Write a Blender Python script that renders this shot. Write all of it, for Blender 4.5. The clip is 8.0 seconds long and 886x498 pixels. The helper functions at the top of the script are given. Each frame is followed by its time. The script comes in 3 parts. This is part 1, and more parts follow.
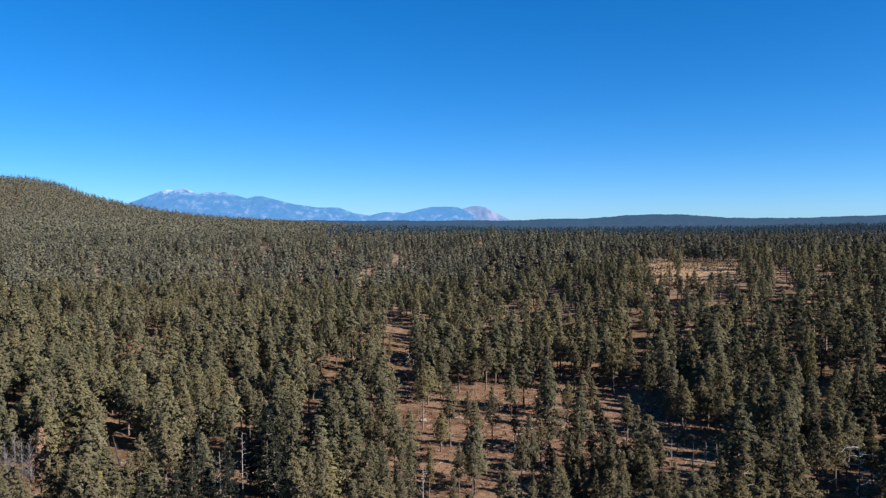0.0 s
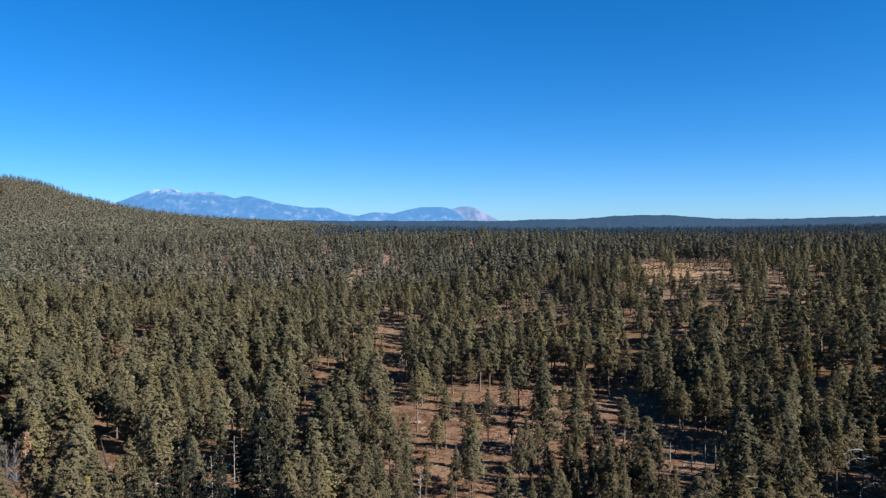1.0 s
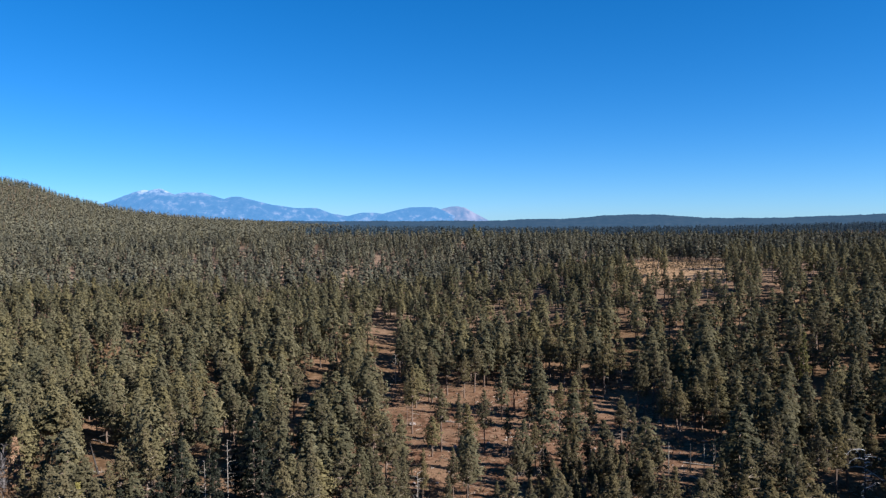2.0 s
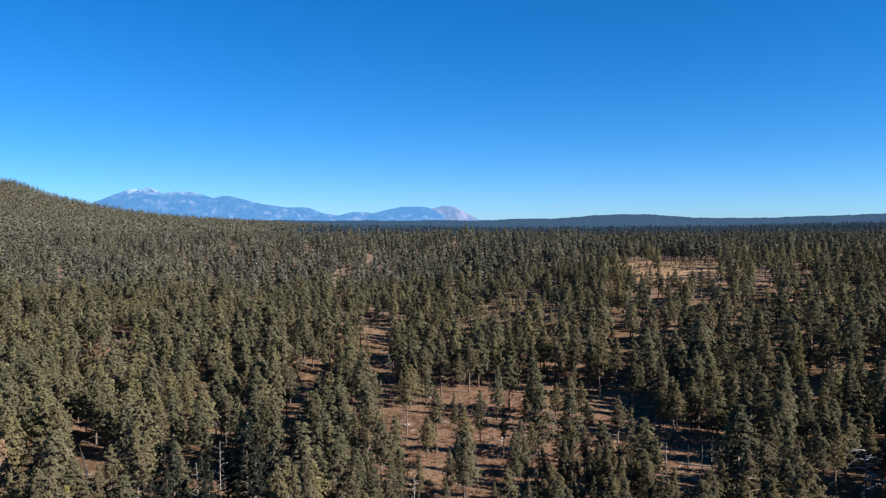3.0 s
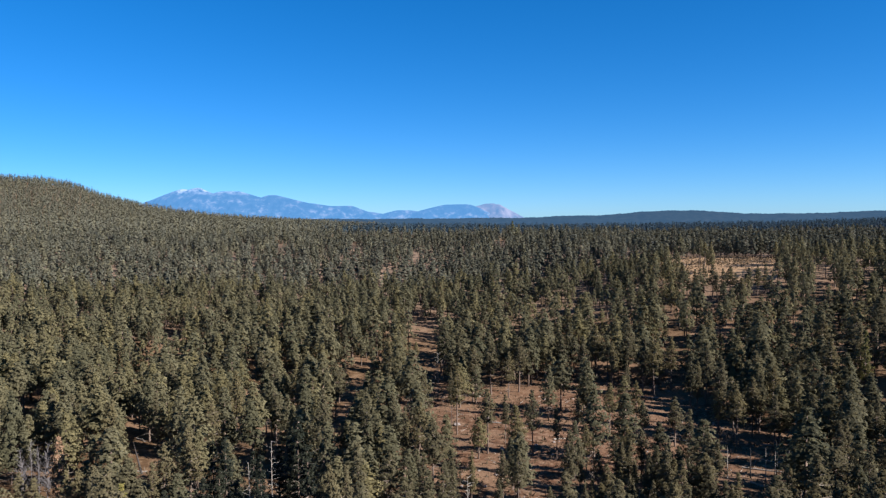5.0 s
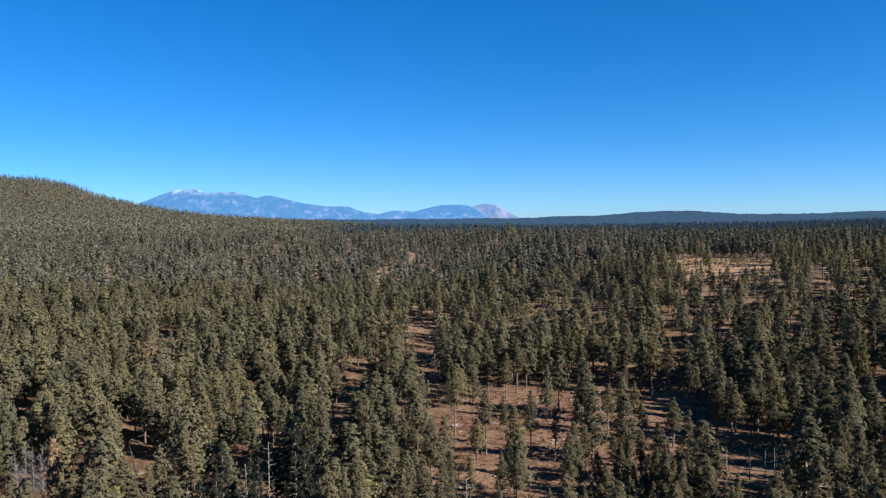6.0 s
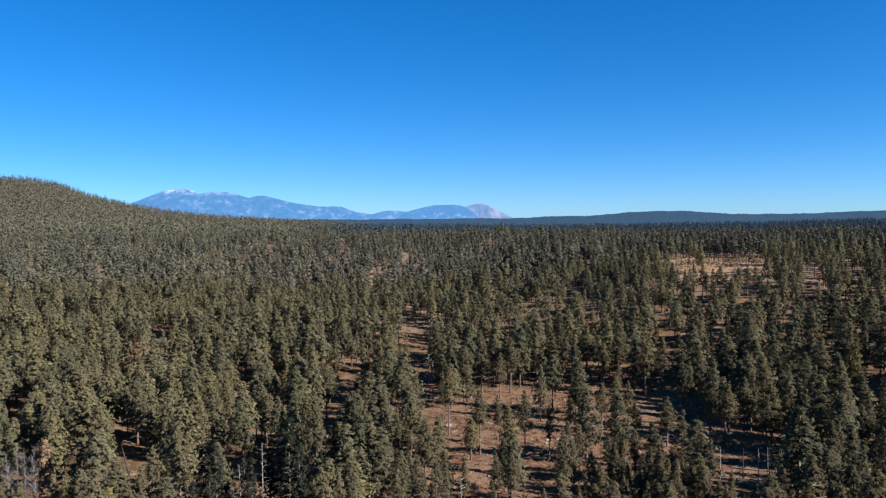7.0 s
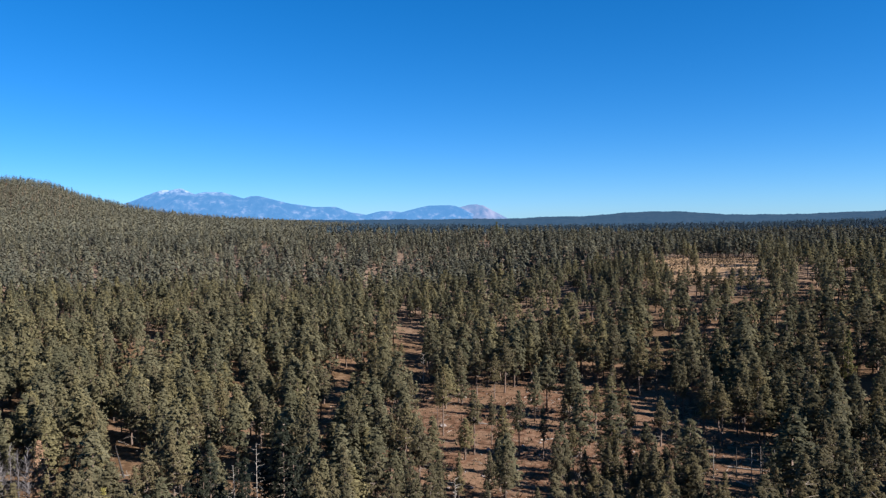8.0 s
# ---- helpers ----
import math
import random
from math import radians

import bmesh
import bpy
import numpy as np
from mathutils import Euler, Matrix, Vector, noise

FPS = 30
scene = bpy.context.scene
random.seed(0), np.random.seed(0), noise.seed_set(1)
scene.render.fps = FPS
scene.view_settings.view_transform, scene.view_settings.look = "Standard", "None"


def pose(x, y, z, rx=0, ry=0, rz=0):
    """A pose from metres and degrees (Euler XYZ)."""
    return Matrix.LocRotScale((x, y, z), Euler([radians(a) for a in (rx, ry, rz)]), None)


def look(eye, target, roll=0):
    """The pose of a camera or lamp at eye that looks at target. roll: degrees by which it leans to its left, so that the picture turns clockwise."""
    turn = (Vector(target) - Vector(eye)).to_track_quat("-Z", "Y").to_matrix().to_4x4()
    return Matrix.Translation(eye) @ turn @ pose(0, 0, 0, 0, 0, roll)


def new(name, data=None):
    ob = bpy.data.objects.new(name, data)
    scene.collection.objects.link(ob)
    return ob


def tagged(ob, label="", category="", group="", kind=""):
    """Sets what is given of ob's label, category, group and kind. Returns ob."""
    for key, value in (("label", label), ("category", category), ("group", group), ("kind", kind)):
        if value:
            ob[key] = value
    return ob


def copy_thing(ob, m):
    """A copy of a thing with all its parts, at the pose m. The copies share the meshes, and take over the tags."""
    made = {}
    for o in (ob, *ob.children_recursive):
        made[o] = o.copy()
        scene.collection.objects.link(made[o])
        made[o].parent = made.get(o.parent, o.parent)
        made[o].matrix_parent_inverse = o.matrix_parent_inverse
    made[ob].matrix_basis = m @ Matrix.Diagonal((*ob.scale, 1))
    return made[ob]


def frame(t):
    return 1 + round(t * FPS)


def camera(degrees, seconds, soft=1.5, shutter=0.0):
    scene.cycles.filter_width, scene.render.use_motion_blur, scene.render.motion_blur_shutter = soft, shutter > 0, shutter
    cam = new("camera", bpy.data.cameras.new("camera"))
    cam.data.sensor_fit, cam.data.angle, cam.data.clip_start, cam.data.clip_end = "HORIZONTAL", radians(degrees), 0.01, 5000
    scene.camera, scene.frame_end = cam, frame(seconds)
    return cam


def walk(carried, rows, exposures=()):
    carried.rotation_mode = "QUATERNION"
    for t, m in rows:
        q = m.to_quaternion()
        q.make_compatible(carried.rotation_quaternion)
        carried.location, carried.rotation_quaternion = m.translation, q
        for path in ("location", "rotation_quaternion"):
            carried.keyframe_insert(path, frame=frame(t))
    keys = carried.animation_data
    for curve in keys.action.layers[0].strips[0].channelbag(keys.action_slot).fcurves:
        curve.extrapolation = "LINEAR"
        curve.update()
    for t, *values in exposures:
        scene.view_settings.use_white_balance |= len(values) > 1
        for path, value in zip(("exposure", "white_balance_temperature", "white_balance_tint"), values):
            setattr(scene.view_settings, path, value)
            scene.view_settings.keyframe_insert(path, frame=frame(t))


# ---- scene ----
cam = camera(60.0, 8.0, soft=1.3)
PATH = [
    (0, (2.458, 0.949, 60.564), (2.439, 2.947, 60.484), -0.2),
    (0.5, (1.574, 2.57, 60.333), (1.57, 4.568, 60.253), -0.1),
    (1, (0.657, 4.021, 60.234), (0.668, 6.019, 60.155), -0.1),
    (1.5, (-0.146, 5.279, 60.16), (-0.12, 7.277, 60.081), -0.1),
    (1.7, (-0.374, 5.724, 60.103), (-0.344, 7.722, 60.024), -0.2),
    (2.8, (-1.632, 8.172, 59.788), (-1.572, 10.169, 59.709), -0.2),
    (3, (-1.861, 8.617, 59.731), (-1.799, 10.614, 59.651), -0.2),
    (3.5, (-2.311, 9.628, 59.683), (-2.258, 11.626, 59.601), -0.3),
    (4, (-2.752, 10.585, 59.54), (-2.731, 12.583, 59.456), -0.4),
    (4.5, (-3.1, 11.466, 59.516), (-3.119, 13.464, 59.432), -0.5),
    (4.7, (-3.219, 11.656, 59.497), (-3.255, 13.654, 59.411), -0.5),
    (5.1, (-3.457, 12.036, 59.457), (-3.511, 14.034, 59.372), -0.6),
    (5.8, (-3.873, 12.702, 59.389), (-3.918, 14.699, 59.304), -0.6),
    (6, (-3.992, 12.892, 59.369), (-4.033, 14.889, 59.285), -0.6),
    (6.5, (-4.114, 13.02, 59.38), (-4.145, 15.018, 59.295), -0.6),
    (7, (-4.213, 13.1, 59.319), (-4.236, 15.098, 59.235), -0.6),
    (7.5, (-4.164, 13.037, 59.346), (-4.179, 15.035, 59.262), -0.6),
    (8, (-4.026, 12.861, 59.275), (-4.036, 14.859, 59.192), -0.6),
]
walk(cam, [(t, look(eye, aim, roll)) for t, eye, aim, roll in PATH])

# ---- world, sun ----
SUN_AZIMUTH, SUN_HEIGHT = radians(113), radians(28)
world = bpy.data.worlds.new("sky")
scene.world = world
world.use_nodes = True
wn, wl = world.node_tree.nodes, world.node_tree.links
sky = wn.new("ShaderNodeTexSky")
sky.sky_type, sky.sun_disc = "NISHITA", False
sky.sun_elevation, sky.sun_rotation = SUN_HEIGHT, SUN_AZIMUTH
sky.altitude, sky.air_density, sky.dust_density, sky.ozone_density = 2200, 0.8, 0.7, 4.0
deep = wn.new("ShaderNodeHueSaturation")
deep.inputs["Saturation"].default_value = 1.20
tint = wn.new("ShaderNodeMix")
tint.data_type, tint.blend_type = "RGBA", "MULTIPLY"
tint.inputs[0].default_value, tint.inputs[7].default_value = 1.0, (0.595, 0.84, 1.14, 1)
wl.new(sky.outputs["Color"], tint.inputs[6])
soft = wn.new("ShaderNodeGamma")
soft.inputs["Gamma"].default_value = 0.84
wl.new(tint.outputs[2], soft.inputs["Color"])
wl.new(soft.outputs["Color"], deep.inputs["Color"])
wl.new(deep.outputs["Color"], wn["Background"].inputs["Color"])
wn["Background"].inputs["Strength"].default_value = 0.0595
sun = new("sun", bpy.data.lights.new("sun", "SUN"))
sun.data.energy, sun.data.angle, sun.data.color = 5.0, radians(0.53), (1.0, 0.968, 0.965)
sun_from = Vector((math.sin(SUN_AZIMUTH) * math.cos(SUN_HEIGHT), math.cos(SUN_AZIMUTH) * math.cos(SUN_HEIGHT), math.sin(SUN_HEIGHT)))
sun.matrix_world = look(sun_from * 300, (0, 0, 0))
scene.view_settings.exposure = 1.68


# ---- materials ----
def material(name):
    mat = bpy.data.materials.new(name)
    mat.use_nodes = True
    return mat, mat.node_tree.nodes, mat.node_tree.links, mat.node_tree.nodes["Principled BSDF"]


def noise_node(n, l, scale, detail=4.0, rough=0.55, coords=None):
    tex = n.new("ShaderNodeTexNoise")
    tex.inputs["Scale"].default_value, tex.inputs["Detail"].default_value, tex.inputs["Roughness"].default_value = scale, detail, rough
    if coords is not None:
        l.new(coords, tex.inputs["Vector"])
    return tex.outputs["Fac"]


def ramp_node(n, l, fac, *stops):
    ramp = n.new("ShaderNodeValToRGB")
    while len(ramp.color_ramp.elements) < len(stops):
        ramp.color_ramp.elements.new(0.5)
    for e, (at, colour) in zip(ramp.color_ramp.elements, stops):
        e.position, e.color = at, (*colour, 1)
    l.new(fac, ramp.inputs["Fac"])
    return ramp.outputs["Color"]


def mix_node(n, l, fac, a, b, blend="MIX"):
    mix = n.new("ShaderNodeMix")
    mix.data_type, mix.blend_type = "RGBA", blend
    sockets = [s for s in mix.inputs if s.enabled]
    for value, socket in zip((fac, a, b), sockets):
        if isinstance(value, (int, float)):
            socket.default_value = value
        elif isinstance(value, tuple):
            socket.default_value = (*value, 1)
        else:
            l.new(value, socket)
    return [s for s in mix.outputs if s.enabled][0]


def foliage(name, dark, light, warm, shining=0.24, single=False):
    """Pine needles: tufts that differ from one another, trees that differ from one another, some light through them."""
    mat, n, l, b = material(name)
    geo = n.new("ShaderNodeNewGeometry")
    tuft = ramp_node(n, l, geo.outputs["Random Per Island"], (0.0, dark), (0.7, light), (1.0, warm))
    if single:
        info = n.new("ShaderNodeObjectInfo")
        vary = info.outputs["Random"]
    else:
        own = n.new("ShaderNodeAttribute")
        own.attribute_name = "tree_tone"
        vary = own.outputs["Fac"]
    shade = ramp_node(n, l, vary, (0.0, (0.76, 0.80, 0.80)), (0.5, (1.0, 1.0, 1.0)), (1.0, (1.24, 1.18, 1.00)))
    colour = mix_node(n, l, 1.0, tuft, shade, "MULTIPLY")
    clumps = noise_node(n, l, 1.7, 3.0, 0.6, geo.outputs["Position"])
    colour = mix_node(n, l, 1.0, colour, ramp_node(n, l, clumps, (0.34, (0.84, 0.85, 0.86)), (0.66, (1.18, 1.16, 1.13))), "MULTIPLY")
    l.new(colour, b.inputs["Base Color"])
    b.inputs["Roughness"].default_value, b.inputs["Diffuse Roughness"].default_value = 0.7, 1.0
    b.inputs["Specular IOR Level"].default_value = 0.05
    glow = n.new("ShaderNodeBsdfTranslucent")
    l.new(colour, glow.inputs["Color"])
    both = n.new("ShaderNodeMixShader")
    both.inputs["Fac"].default_value = shining
    l.new(b.outputs[0], both.inputs[1])
    l.new(glow.outputs[0], both.inputs[2])
    l.new(both.outputs[0], n["Material Output"].inputs["Surface"])
    return mat


NEEDLES = foliage("pine_needles", (0.090, 0.075, 0.043), (0.113, 0.097, 0.055), (0.130, 0.111, 0.064), 0.42, single=True)
STAND_NEEDLES = foliage("pine_needles_of_the_stand", (0.099, 0.090, 0.052), (0.126, 0.113, 0.066), (0.142, 0.126, 0.075), 0.48)
# Dark fir green, taken nearly to black: shade painted into the needle colour.
SHADED_NEEDLES = foliage("shade_darkened_fir_needles", (0.014, 0.016, 0.011), (0.021, 0.023, 0.016), (0.028, 0.030, 0.020), 0.2, single=True)
HILL_NEEDLES = foliage("pine_needles_of_the_hill", (0.078, 0.075, 0.055), (0.085, 0.082, 0.060), (0.092, 0.088, 0.065), 0.20)
# Distance haze put into the base colour as a blue tint.
HAZY_NEEDLES = foliage("haze_tinted_needles_of_the_valley", (0.028, 0.048, 0.066), (0.036, 0.058, 0.080), (0.044, 0.066, 0.088), 0.26)
YELLOW_NEEDLES = foliage("yellowish_needles", (0.072, 0.068, 0.022), (0.124, 0.112, 0.039), (0.165, 0.136, 0.053), single=True)
RED_NEEDLES = foliage("dead_red_needles", (0.110, 0.066, 0.043), (0.180, 0.112, 0.075), (0.220, 0.150, 0.104), single=True)


def wood(name, low, high, scale):
    mat, n, l, b = material(name)
    tex = n.new("ShaderNodeTexCoord")
    grain = n.new("ShaderNodeMapping")
    grain.inputs["Scale"].default_value = (scale, scale, scale * 0.25)
    l.new(tex.outputs["Object"], grain.inputs["Vector"])
    fac = noise_node(n, l, 1.0, 6.0, 0.65, grain.outputs["Vector"])
    l.new(ramp_node(n, l, fac, (0.3, low), (0.7, high)), b.inputs["Base Color"])
    bump = n.new("ShaderNodeBump")
    bump.inputs["Strength"].default_value, bump.inputs["Distance"].default_value = 0.6, 0.04
    l.new(fac, bump.inputs["Height"])
    l.new(bump.outputs["Normal"], b.inputs["Normal"])
    b.inputs["Roughness"].default_value = 0.85
    return mat


BARK = wood("pine_bark", (0.046, 0.031, 0.022), (0.129, 0.084, 0.058), 6.0)
BRUSHWOOD = wood("grey_brushwood", (0.060, 0.052, 0.050), (0.105, 0.093, 0.090), 5.0)
DRY_TWIGS = wood("dry_lower_branches", (0.082, 0.062, 0.046), (0.175, 0.136, 0.104), 5.0)
DEAD_WOOD = wood("weathered_grey_wood", (0.124, 0.107, 0.087), (0.258, 0.223, 0.183), 5.0)
CHARRED = wood("dark_dead_wood", (0.012, 0.009, 0.007), (0.036, 0.028, 0.023), 5.0)


def floor_material():
    """Needle duff over reddish soil with dry grass, pale scars and a golden meadow."""
    mat, n, l, b = material("needle_duff_and_dry_grass")
    geo = n.new("ShaderNodeNewGeometry")
    at = geo.outputs["Position"]
    broad, fine, grain = noise_node(n, l, 0.05, 5, 0.6, at), noise_node(n, l, 0.45, 6, 0.7, at), noise_node(n, l, 3.0, 4, 0.7, at)
    soil = ramp_node(n, l, fine, (0.34, (0.050, 0.024, 0.011)), (0.49, (0.098, 0.048, 0.026)), (0.63, (0.179, 0.111, 0.069)))
    duff = ramp_node(n, l, fine, (0.32, (0.050, 0.028, 0.014)), (0.50, (0.091, 0.051, 0.025)), (0.66, (0.161, 0.103, 0.059)))
    reach = n.new("ShaderNodeVectorMath")
    reach.operation = "DISTANCE"
    reach.inputs[1].default_value = (24, 225, 0)
    l.new(at, reach.inputs[0])
    bare = n.new("ShaderNodeMapRange")
    bare.inputs["From Min"].default_value, bare.inputs["From Max"].default_value = 75, 45
    l.new(reach.outputs["Value"], bare.inputs["Value"])
    soil = mix_node(n, l, bare.outputs["Result"], duff, soil)
    grass = ramp_node(n, l, grain, (0.3, (0.112, 0.061, 0.034)), (0.7, (0.196, 0.122, 0.073)))
    patch = ramp_node(n, l, broad, (0.46, (0, 0, 0)), (0.60, (0.85, 0.85, 0.85)))
    colour = mix_node(n, l, patch, soil, grass)
    place = n.new("ShaderNodeSeparateXYZ")
    l.new(at, place.inputs[0])
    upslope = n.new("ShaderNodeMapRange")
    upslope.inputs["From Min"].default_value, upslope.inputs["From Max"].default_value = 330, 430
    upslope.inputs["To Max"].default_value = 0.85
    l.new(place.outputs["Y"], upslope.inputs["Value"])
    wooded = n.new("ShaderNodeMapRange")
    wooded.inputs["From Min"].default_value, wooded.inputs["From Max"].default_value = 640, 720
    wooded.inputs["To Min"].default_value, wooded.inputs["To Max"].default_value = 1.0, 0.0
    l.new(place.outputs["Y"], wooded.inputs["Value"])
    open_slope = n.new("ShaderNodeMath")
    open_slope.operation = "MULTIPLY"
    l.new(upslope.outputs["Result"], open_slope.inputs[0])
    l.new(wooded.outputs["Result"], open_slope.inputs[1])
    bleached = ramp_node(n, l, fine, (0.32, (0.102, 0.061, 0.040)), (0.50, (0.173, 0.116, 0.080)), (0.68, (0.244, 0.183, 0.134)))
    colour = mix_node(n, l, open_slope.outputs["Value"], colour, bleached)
    far = n.new("ShaderNodeVectorMath")
    far.operation = "DISTANCE"
    far.inputs[1].default_value = (138, 425, 31)
    l.new(at, far.inputs[0])
    meadow = n.new("ShaderNodeMapRange")
    meadow.inputs["From Min"].default_value, meadow.inputs["From Max"].default_value = 55, 36
    l.new(far.outputs["Value"], meadow.inputs["Value"])
    gold = ramp_node(n, l, fine, (0.35, (0.197, 0.118, 0.062)), (0.7, (0.313, 0.205, 0.117)))
    colour = mix_node(n, l, meadow.outputs["Result"], colour, gold)
    l.new(mix_node(n, l, 0.35, colour, ramp_node(n, l, grain, (0.35, (0.450, 0.436, 0.410)), (0.65, (1.4, 1.4, 1.4))), "MULTIPLY"), b.inputs["Base Color"])
    bump = n.new("ShaderNodeBump")
    bump.inputs["Strength"].default_value, bump.inputs["Distance"].default_value = 0.7, 0.25
    l.new(fine, bump.inputs["Height"])
    l.new(bump.outputs["Normal"], b.inputs["Normal"])
    b.inputs["Roughness"].default_value = 0.95
    b.inputs["Specular IOR Level"].default_value = 0.1
    return mat


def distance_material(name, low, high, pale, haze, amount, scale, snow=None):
    """Far land whose blue distance haze is painted in as emission."""
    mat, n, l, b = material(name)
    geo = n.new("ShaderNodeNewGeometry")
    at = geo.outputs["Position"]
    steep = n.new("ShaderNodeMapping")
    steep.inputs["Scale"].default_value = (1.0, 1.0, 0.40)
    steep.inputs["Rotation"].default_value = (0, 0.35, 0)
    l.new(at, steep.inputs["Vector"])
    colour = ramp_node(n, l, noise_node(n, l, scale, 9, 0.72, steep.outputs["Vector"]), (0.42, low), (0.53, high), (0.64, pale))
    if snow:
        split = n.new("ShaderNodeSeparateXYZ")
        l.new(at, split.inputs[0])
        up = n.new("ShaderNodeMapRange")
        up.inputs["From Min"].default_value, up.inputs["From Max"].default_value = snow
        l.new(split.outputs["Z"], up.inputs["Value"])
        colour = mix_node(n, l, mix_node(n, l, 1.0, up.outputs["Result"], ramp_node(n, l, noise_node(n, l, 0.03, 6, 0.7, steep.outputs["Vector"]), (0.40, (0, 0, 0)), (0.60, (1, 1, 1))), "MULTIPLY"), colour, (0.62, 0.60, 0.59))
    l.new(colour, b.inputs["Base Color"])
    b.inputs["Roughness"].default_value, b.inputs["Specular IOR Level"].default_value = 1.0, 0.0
    # Aerial haze: the surface itself glows blue by the given amount.
    haze_glow = n.new("ShaderNodeEmission")
    haze_glow.inputs["Color"].default_value = (*haze, 1)
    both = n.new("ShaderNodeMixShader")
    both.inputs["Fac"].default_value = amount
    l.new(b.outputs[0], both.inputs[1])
    l.new(haze_glow.outputs[0], both.inputs[2])
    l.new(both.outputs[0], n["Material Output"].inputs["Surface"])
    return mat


STONE = wood("pale_weathered_stone", (0.12, 0.095, 0.08), (0.22, 0.18, 0.155), 3.0)
DRY_GRASS = foliage("dry_grass_blades", (0.10, 0.068, 0.040), (0.15, 0.105, 0.065), (0.19, 0.135, 0.083), 0.2)
FLOOR = floor_material()
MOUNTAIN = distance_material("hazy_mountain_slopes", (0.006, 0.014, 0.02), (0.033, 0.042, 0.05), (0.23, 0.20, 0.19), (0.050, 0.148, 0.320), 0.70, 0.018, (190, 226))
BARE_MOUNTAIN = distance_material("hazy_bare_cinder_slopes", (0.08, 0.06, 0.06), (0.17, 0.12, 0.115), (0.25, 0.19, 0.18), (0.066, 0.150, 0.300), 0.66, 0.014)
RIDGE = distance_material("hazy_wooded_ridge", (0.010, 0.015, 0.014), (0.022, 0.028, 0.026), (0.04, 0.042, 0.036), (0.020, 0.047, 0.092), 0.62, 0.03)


# Single pines: x, y, height, width of the crown.
CLEARING_PINES = [
    (-5.5, 217.1, 18.5, 4.5), (2.3, 201.8, 16.2, 5), (7, 208.3, 13, 2.9), (13.4, 199.4, 16.1, 4.7), (18.9, 197.3, 13, 3),
    (27.5, 222.1, 9, 4.7), (35.7, 218.1, 14.2, 4.6), (43.2, 218.9, 14.3, 4.3), (18, 169, 15.8, 4.6), (8.3, 187.4, 16.2, 6),
    (50.4, 208, 12.7, 5.5), (-7, 223.7, 16.2, 2.5), (-4.8, 268.5, 17.1, 4.9), (-0.8, 253.4, 18.1, 5.3), (5.4, 261.8, 18.9, 6.3),
    (-21.9, 304.6, 9, 3), (22.2, 292.9, 18.4, 6.2), (25.7, 280.4, 17.4, 5.1), (30.6, 278.3, 16.3, 5.9), (36.2, 265, 17.8, 4.9),
]
CLEARING_BACK_PINES = [
    (42.7, 279, 18.1, 5.9), (44.7, 262.2, 16.5, 5.5), (50.9, 267.1, 22.3, 7.9), (53.5, 256.9, 18.7, 5.4), (56.9, 255.3, 19.4, 6.1),
    (63.7, 261.1, 17.5, 5.5), (61.9, 234, 19.6, 4.9), (64.2, 234.1, 16.6, 4.3), (70.5, 247.4, 19, 6.3), (64.6, 217.7, 21.4, 5.2),
    (14.5, 263.5, 18.2, 6.7), (10.8, 257.4, 14.7, 5.4), (-10.9, 283.6, 21.5, 7.2), (34.4, 286.2, 18, 5.7), (22.3, 282.3, 13.7, 4.4),
    (-25.2, 267.9, 20.1, 6.8), (-28.2, 259.3, 19.5, 6.2), (48, 254.4, 12, 2.9), (63.9, 214.1, 12.9, 4.5), (66.6, 211.2, 16.7, 6.5),
]
CLEARING_FRONT_PINES = [
    (24.5, 186.6, 11.3, 3.9), (21.8, 178.8, 9.7, 3.1), (25.2, 175.3, 9.5, 3.3), (30, 181.3, 10.5, 3.4), (33.4, 183.4, 12, 4.0),
    (35.9, 182.3, 11.3, 4.0), (38.4, 177.9, 14, 5.0), (37.1, 165, 13, 4.2), (33.6, 165.5, 11.6, 3.4), (25.1, 165.7, 9.7, 3.4),
    (28.6, 158.5, 10, 3.1), (19.1, 156.1, 9.9, 2.2), (31.7, 154.5, 10.3, 2.4), (25.4, 157.5, 9.8, 3.4), (4.3, 165.2, 12.6, 3.2),
    (7, 161.3, 13.6, 3.5), (2.9, 152.9, 10.7, 2.9), (-2.3, 163.6, 12.7, 2.9), (-6.4, 165.8, 12.4, 4.2), (12.2, 153.2, 9.5, 2.3),
]
CENTRE_PINES = [
    (-10.5, 175.3, 16.1, 7), (-13.9, 182.9, 17.8, 5.6), (-17.2, 182.6, 16.5, 4.3), (-19.8, 185.6, 18.6, 4.4), (-25.5, 182.3, 20.6, 6.8),
    (-18.6, 157.9, 14.7, 6.3), (-22, 144, 20.5, 6.2), (-13.7, 151, 11.7, 5.1), (-11.3, 155.2, 15.3, 5.7), (-34.8, 178.9, 21.7, 5.9),
    (-44, 256.5, 11.8, 6.5), (-51.2, 203.8, 15.9, 5.1), 
    (-57.8, 137.7, 15.2, 4.3), (-23.8, 141.6, 17.2, 5.2), (-26.5, 136.8, 18.7, 5),
]
EAST_PINES = [
    (76, 219, 16, 5), (75, 229, 17, 5.5),
    (82.4, 237.7, 18, 9.7), (84.2, 220, 17, 6.1), (66.1, 208, 15, 5.5), (92.2, 217.5, 18, 7), (90.3, 200.8, 16, 6.1),
    (119.1, 254.8, 20, 10.8), (105.7, 241.3, 18, 7.4), (101, 211.9, 17, 5), (95.9, 197.7, 15, 4.1), (107.9, 210, 18, 6.7),
    (133.4, 268.3, 19, 9.5), (97.7, 245.6, 18, 7.2), (98.1, 285, 18, 11.7), (81.8, 280.9, 17, 7.1), (132, 254.9, 18, 9),
]
